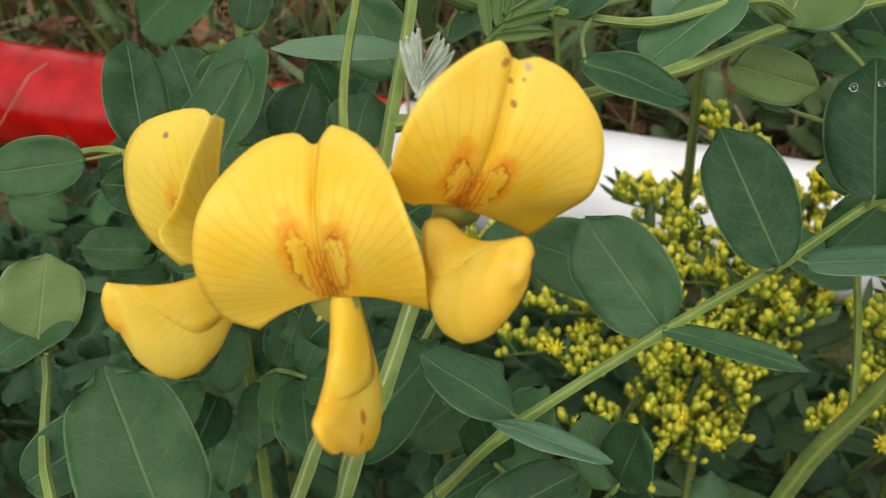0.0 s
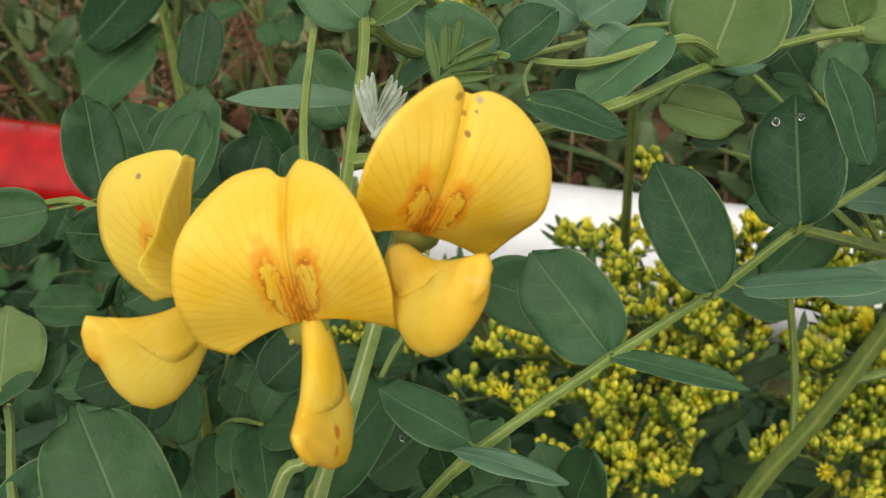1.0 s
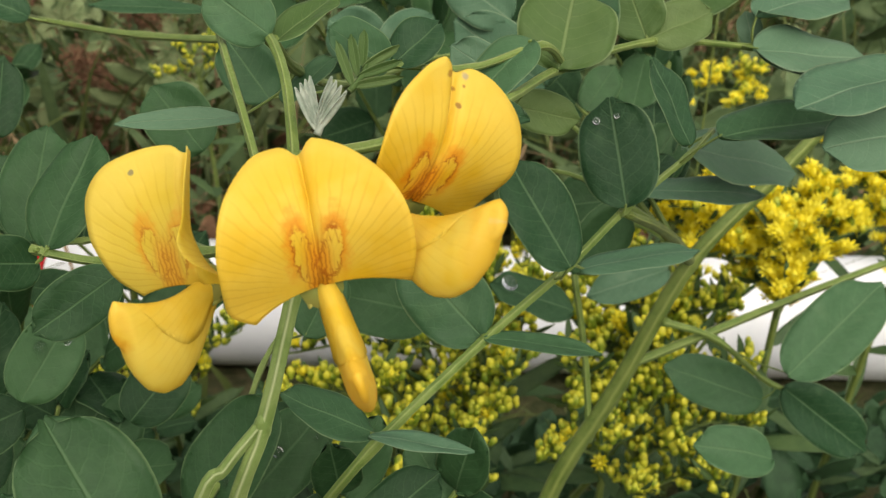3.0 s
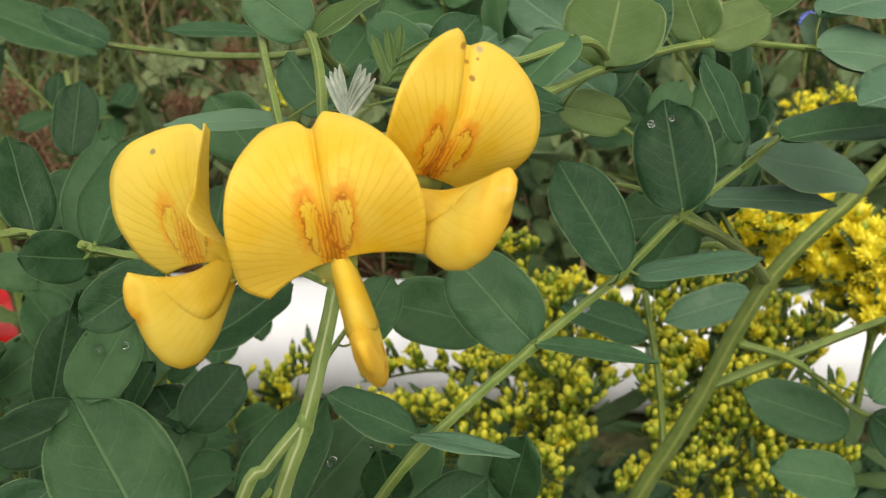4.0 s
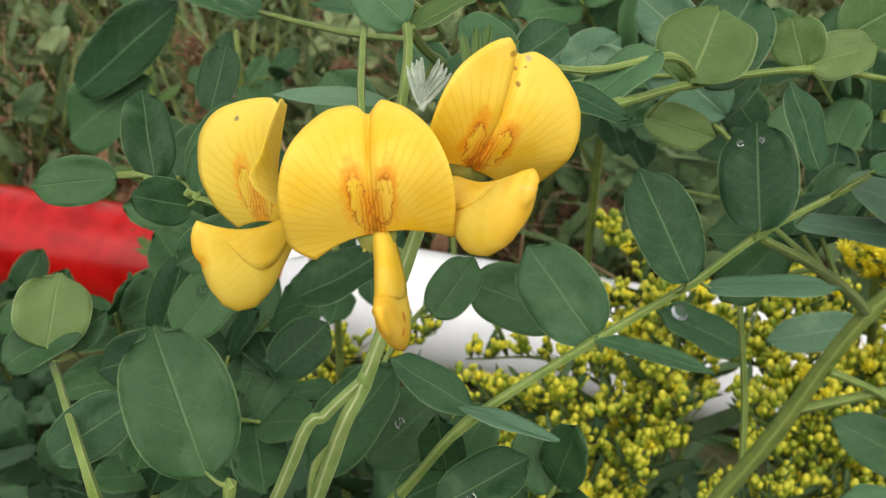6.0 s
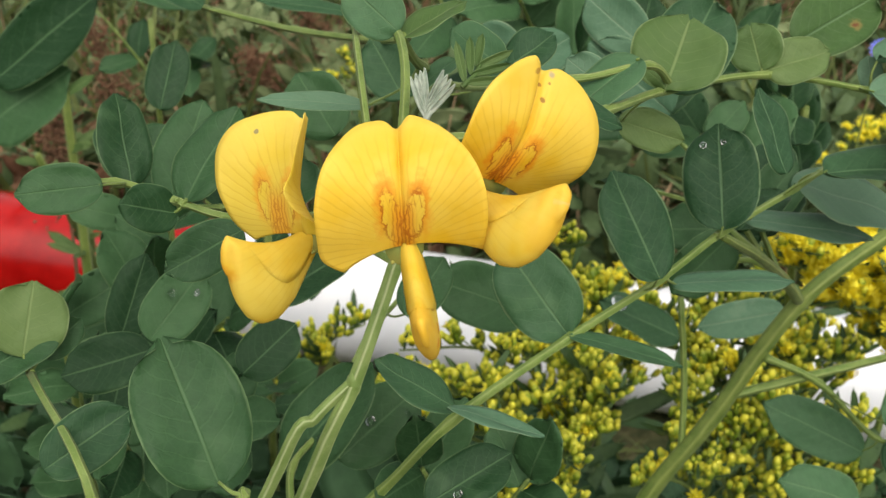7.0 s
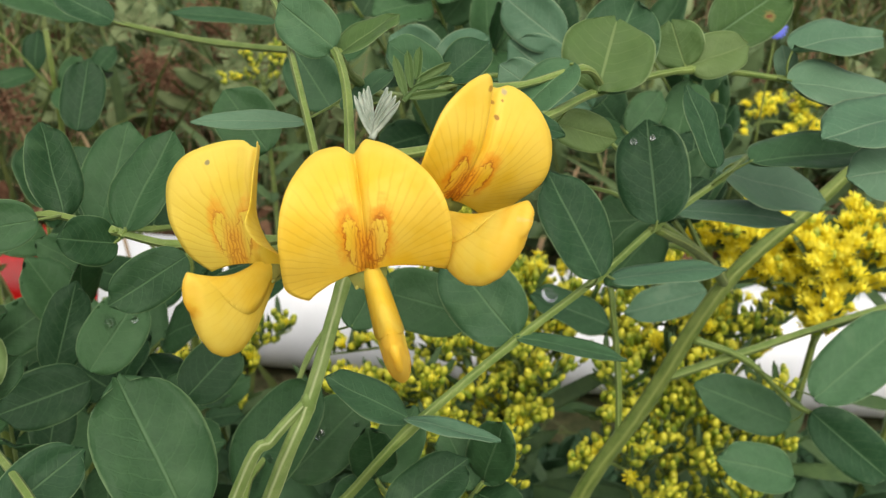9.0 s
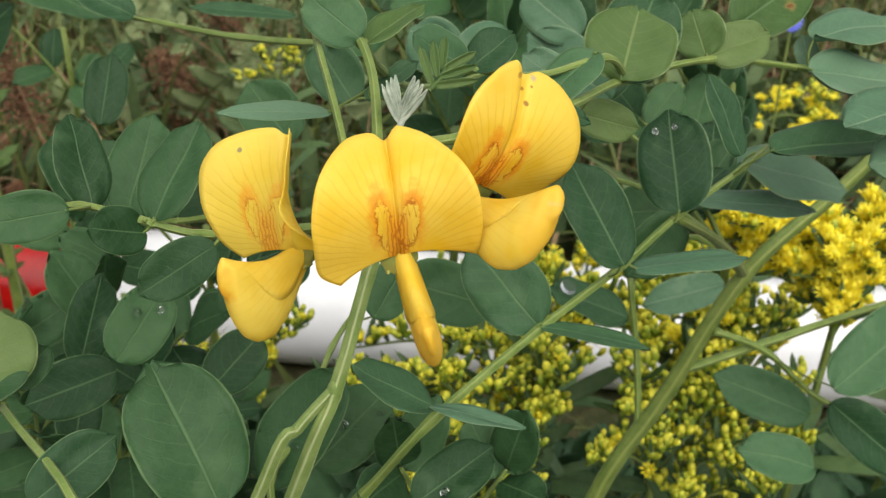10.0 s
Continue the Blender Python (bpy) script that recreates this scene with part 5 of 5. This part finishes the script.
far_leaves("weeds", 1100, 61, (-90, 120), (10, 130), (1, 16), 4.2, MAT_WEED, "green weed leaves behind the pole")
far_leaves("weeds", 500, 62, (-80, 110), (12, 120), (2, 18), 3.6, MAT_PALE, "pale grey-green weed leaves behind the pole")
far_leaves("weeds", 520, 64, (2, 70), (9, 46), (3, 19), 5.0, MAT_WEED, "pale green weed leaves close behind the pole")
far_leaves("leaf_litter", 3000, 63, (-90, 120), (9, 120), (0.3, 7), 3.2, MAT_RUST, "brown dead leaves on the ground")


def undergrowth(name, count, seed, xs, ys, low, size, label, slope=0.72, drop=3.0):
    """Low leaves under the sight line to the pole, joined; low: the least height."""
    rng = random.Random(seed)
    bm = blade(bmesh.new(), (0, 0, 0), (0, 0, 1.0), 0.6, (0, -1, 0), 0.15, 0.12, 0.03, 5, 2, 0.02)
    bm.verts.index_update()
    template = np.array([v.co[:] for v in bm.verts]), [tuple(v.index for v in f.verts) for f in bm.faces]
    bm.free()
    places = []
    while len(places) < count:
        x, y = rng.uniform(*xs), rng.uniform(*ys)
        if math.hypot((x - sum(xs) / 2) / (xs[1] - xs[0]), (y - sum(ys) / 2) / (ys[1] - ys[0])) * 2 > 0.85 + 0.5 * rng.random():
            continue
        top = 56.0 - slope * (y + 10.0) - drop
        if top <= low:
            continue
        z = top - (top - low) * rng.random() ** 1.8
        way = Vector((rng.gauss(0, 1), rng.gauss(0, 0.7), rng.gauss(0.25, 0.6)))
        places.append(((x, y, z), way, size * rng.uniform(0.7, 1.3)))
    ob = scatter(name, template, places, MAT_UNDER)
    return tagged(ob, label, "undergrowth", kind="stuff")


undergrowth("undergrowth", 3000, 41, (-82, 8), (8, 78), 3.0, 2.4, "blue-green leaflets of low bladder senna shoots", 0.72, 6.5)
undergrowth("undergrowth", 700, 42, (2, 46), (16, 58), 2.0, 2.4, "dark green leaves under the goldenrod", 0.72, 9.0)
seed_spike((-30.0, 62.0, 0.0), (-27.7, 57.3, 27.2), 31, MAT_RUST, "rust-brown dried flower spike", 260, 2.4)
seed_spike((-27.0, 80.0, 0.0), (-32.3, 78.9, 25.2), 32, MAT_RUST, "rust-brown dried flower spike", 260, 3.0)
seed_spike((-14.0, 100.0, 0.0), (-20.5, 90.3, 18.9), 33, MAT_RUST, "rust-brown dried flower spike", 340, 4.2)
seed_spike((-9.0, 115.0, 0.0), (-17.8, 107.3, 18.9), 34, MAT_RUST, "rust-brown dried flower spike", 340, 4.2)
seed_spike((-2.0, 120.0, 0.0), (-11.2, 112.1, 17.4), 35, MAT_PALE, "pale grey-green weed spike", 300, 4.5)


def chicory(foot, head):
    """A blue flower with square-tipped rays on a thin stalk."""
    thing = empty("chicory", foot, "single blue chicory flower on a thin green stalk", "wildflower")
    foot, head = vec(foot), vec(head)
    stalk("stem", thing, [foot - Vector((0, 0, 0.3)), foot.lerp(head, 0.6) + Vector((0.5, 0, 0)), head], 0.10, 0.05, MAT_TWIG, "", 0.0, 6)
    face = Vector((-0.25, -0.8, 0.5)).normalized()
    x = face.orthogonal().normalized()
    y = face.cross(x)
    for k in range(15):
        a = 2 * math.pi * k / 15
        way = x * math.cos(a) + y * math.sin(a) + face * 0.35
        part("petal", blade(bmesh.new(), head, head + way * 0.55, 0.19, face, 0.1, 0.05, 0.06, 5, 2, 0.02, seed=k, blunt=0.8), MAT_BLUE, thing)
    part("calyx", blob(bmesh.new(), head - face * 0.2, (0.13, 0.13, 0.2)), MAT_STEM, thing)
    return thing


def weed_stem(foot, top, seed, label):
    """An upright weed: a plain stem with small narrow leaves in tufts."""
    rng = random.Random(seed)
    thing = empty("tall_weed", foot, label, "weed", "tall weeds")
    foot, top = vec(foot), vec(top)
    stalk("stem", thing, [foot - Vector((0, 0, 0.4)), foot.lerp(top, 0.5) + Vector((0.3, 0, 0)), top], 0.40, 0.20, MAT_TWIG, "", 0.05, 12)
    for k in range(26):
        p = foot.lerp(top, 0.55 + 0.45 * (k // 4) / 6.5)
        way = Vector((rng.gauss(0, 1), rng.gauss(0, 1), rng.uniform(0.1, 1.3))).normalized()
        part("stem_leaf", blade(bmesh.new(), p, p + way * rng.uniform(1.2, 2.6), rng.uniform(0.35, 0.6), (0.1, -0.7, 0.7), 0.2, 0.1, 0.0, 6, 2, 0.02, seed=k, blunt=0.1), MAT_FRESH, thing)
    return thing


def fern_weed(foot, crown, tips, seed, label):
    """A pale feathery weed: fronds with two rows of narrow pinnae."""
    rng = random.Random(seed)
    thing = empty("feathery_weed", foot, label, "weed", "feathery weeds")
    foot, crown = vec(foot), vec(crown)
    stalk("stem", thing, [foot - Vector((0, 0, 0.4)), foot.lerp(crown, 0.5) + Vector((0.6, 0, 0)), crown], 0.3, 0.2, MAT_FERN, "", 0.0, 6)
    for tip in tips:
        tip = vec(tip)
        mid = crown.lerp(tip, 0.5) + Vector((0, 0, 0.12 * (tip - crown).length))
        frond = stalk("frond", thing, [crown, mid, tip], 0.14, 0.06, MAT_FERN, "", 0.0, 6)
        line = spline([crown, mid, tip], 9)
        run = (tip - crown).normalized()
        side = run.cross(Vector((0, -0.8, 0.6))).normalized()
        for k in range(3, len(line)):
            t = k / (len(line) - 1)
            for s in (-1, 1):
                long = (tip - crown).length * 0.30 * (1.25 - t) * rng.uniform(0.8, 1.15)
                way = (run * 0.7 + side * s + Vector((0, 0, rng.uniform(-0.2, 0.2)))).normalized()
                part("pinna", blade(bmesh.new(), line[k], line[k] + way * long, long * 0.15, (0, -0.8, 0.6), 0.2, 0.1, 0.0, 5, 2, 0.03, seed=k, blunt=0.1), MAT_FERN, frond)
    return thing


fern_weed((-22.1, 98.3, 0.0), (-23.1, 96.3, 20.1), [(-25.1, 95.2, 22.2), (-21.1, 95.8, 23.4), (-18.7, 94.6, 21.5), (-25.5, 93.2, 18.6)], 72, "pale grey-green feathery weed behind the pole")
fern_weed((-8.9, 85.6, 0.0), (-9.9, 83.6, 18.8), [(-13.1, 84.1, 23.5), (-14.0, 82.5, 20.7), (-11.1, 84.6, 24.6), (-7.3, 83.8, 23.4), (-11.8, 81.2, 18.5), (-8.1, 80.9, 18.3)], 71, "pale grey-green feathery weed behind the pole")
weed_stem((-18.2, 35.0, 0.0), (-20.0, 40.5, 42.0), 51, "upright green weed stem with small narrow leaves")
weed_stem((-27.0, 66.0, 0.0), (-26.0, 49.9, 26.1), 52, "upright green weed stem with small narrow leaves")
chicory((18.5, 34.0, 0.0), (21.4, 40.2, 40.1))


# ---- rain drops ----
def drop(at, size, normal, on="a leaflet"):
    n = vec(normal).normalized()
    turn = Vector((0, 0, 1)).rotation_difference(n).to_matrix()
    ob = part("water_drop", blob(bmesh.new(), at, (size, size * 1.1, size * 0.6), turn, 18, 11), MAT_DROP)
    return tagged(ob, "clear rain drop resting on " + on, "water drop", "rain drops")


def drop_on(leaf, u, v, size, lift=0.15):
    base, along, side, n = FRAMES[leaf.name]
    return drop(base + along * u + side * v + n * (0.03 + size * lift), size, n)


drop_on(leaf_wet, 0.78, -0.42, 0.06)
drop_on(leaf_wet, 0.80, 0.10, 0.05)
drop_on(leaf_beaded, 0.80, 0.0, 0.25, 0.9)
drop_on(leaf_damp, 0.55, -0.3, 0.11)
drop_on(leaf_damp, 0.72, 0.3, 0.06)
drop_on(leaf_moist, 0.45, -0.2, 0.10)
drop_on(leaf_moist, 0.75, 0.35, 0.07)
drop_on(leaf_rained, 0.35, 0.25, 0.09)
drop_on(leaf_dewy, 0.3, 0.3, 0.08)
drop((-1.41, 0.36, 49.0), 0.09, (0.3, -0.6, -0.6), "the lower edge of a yellow petal")
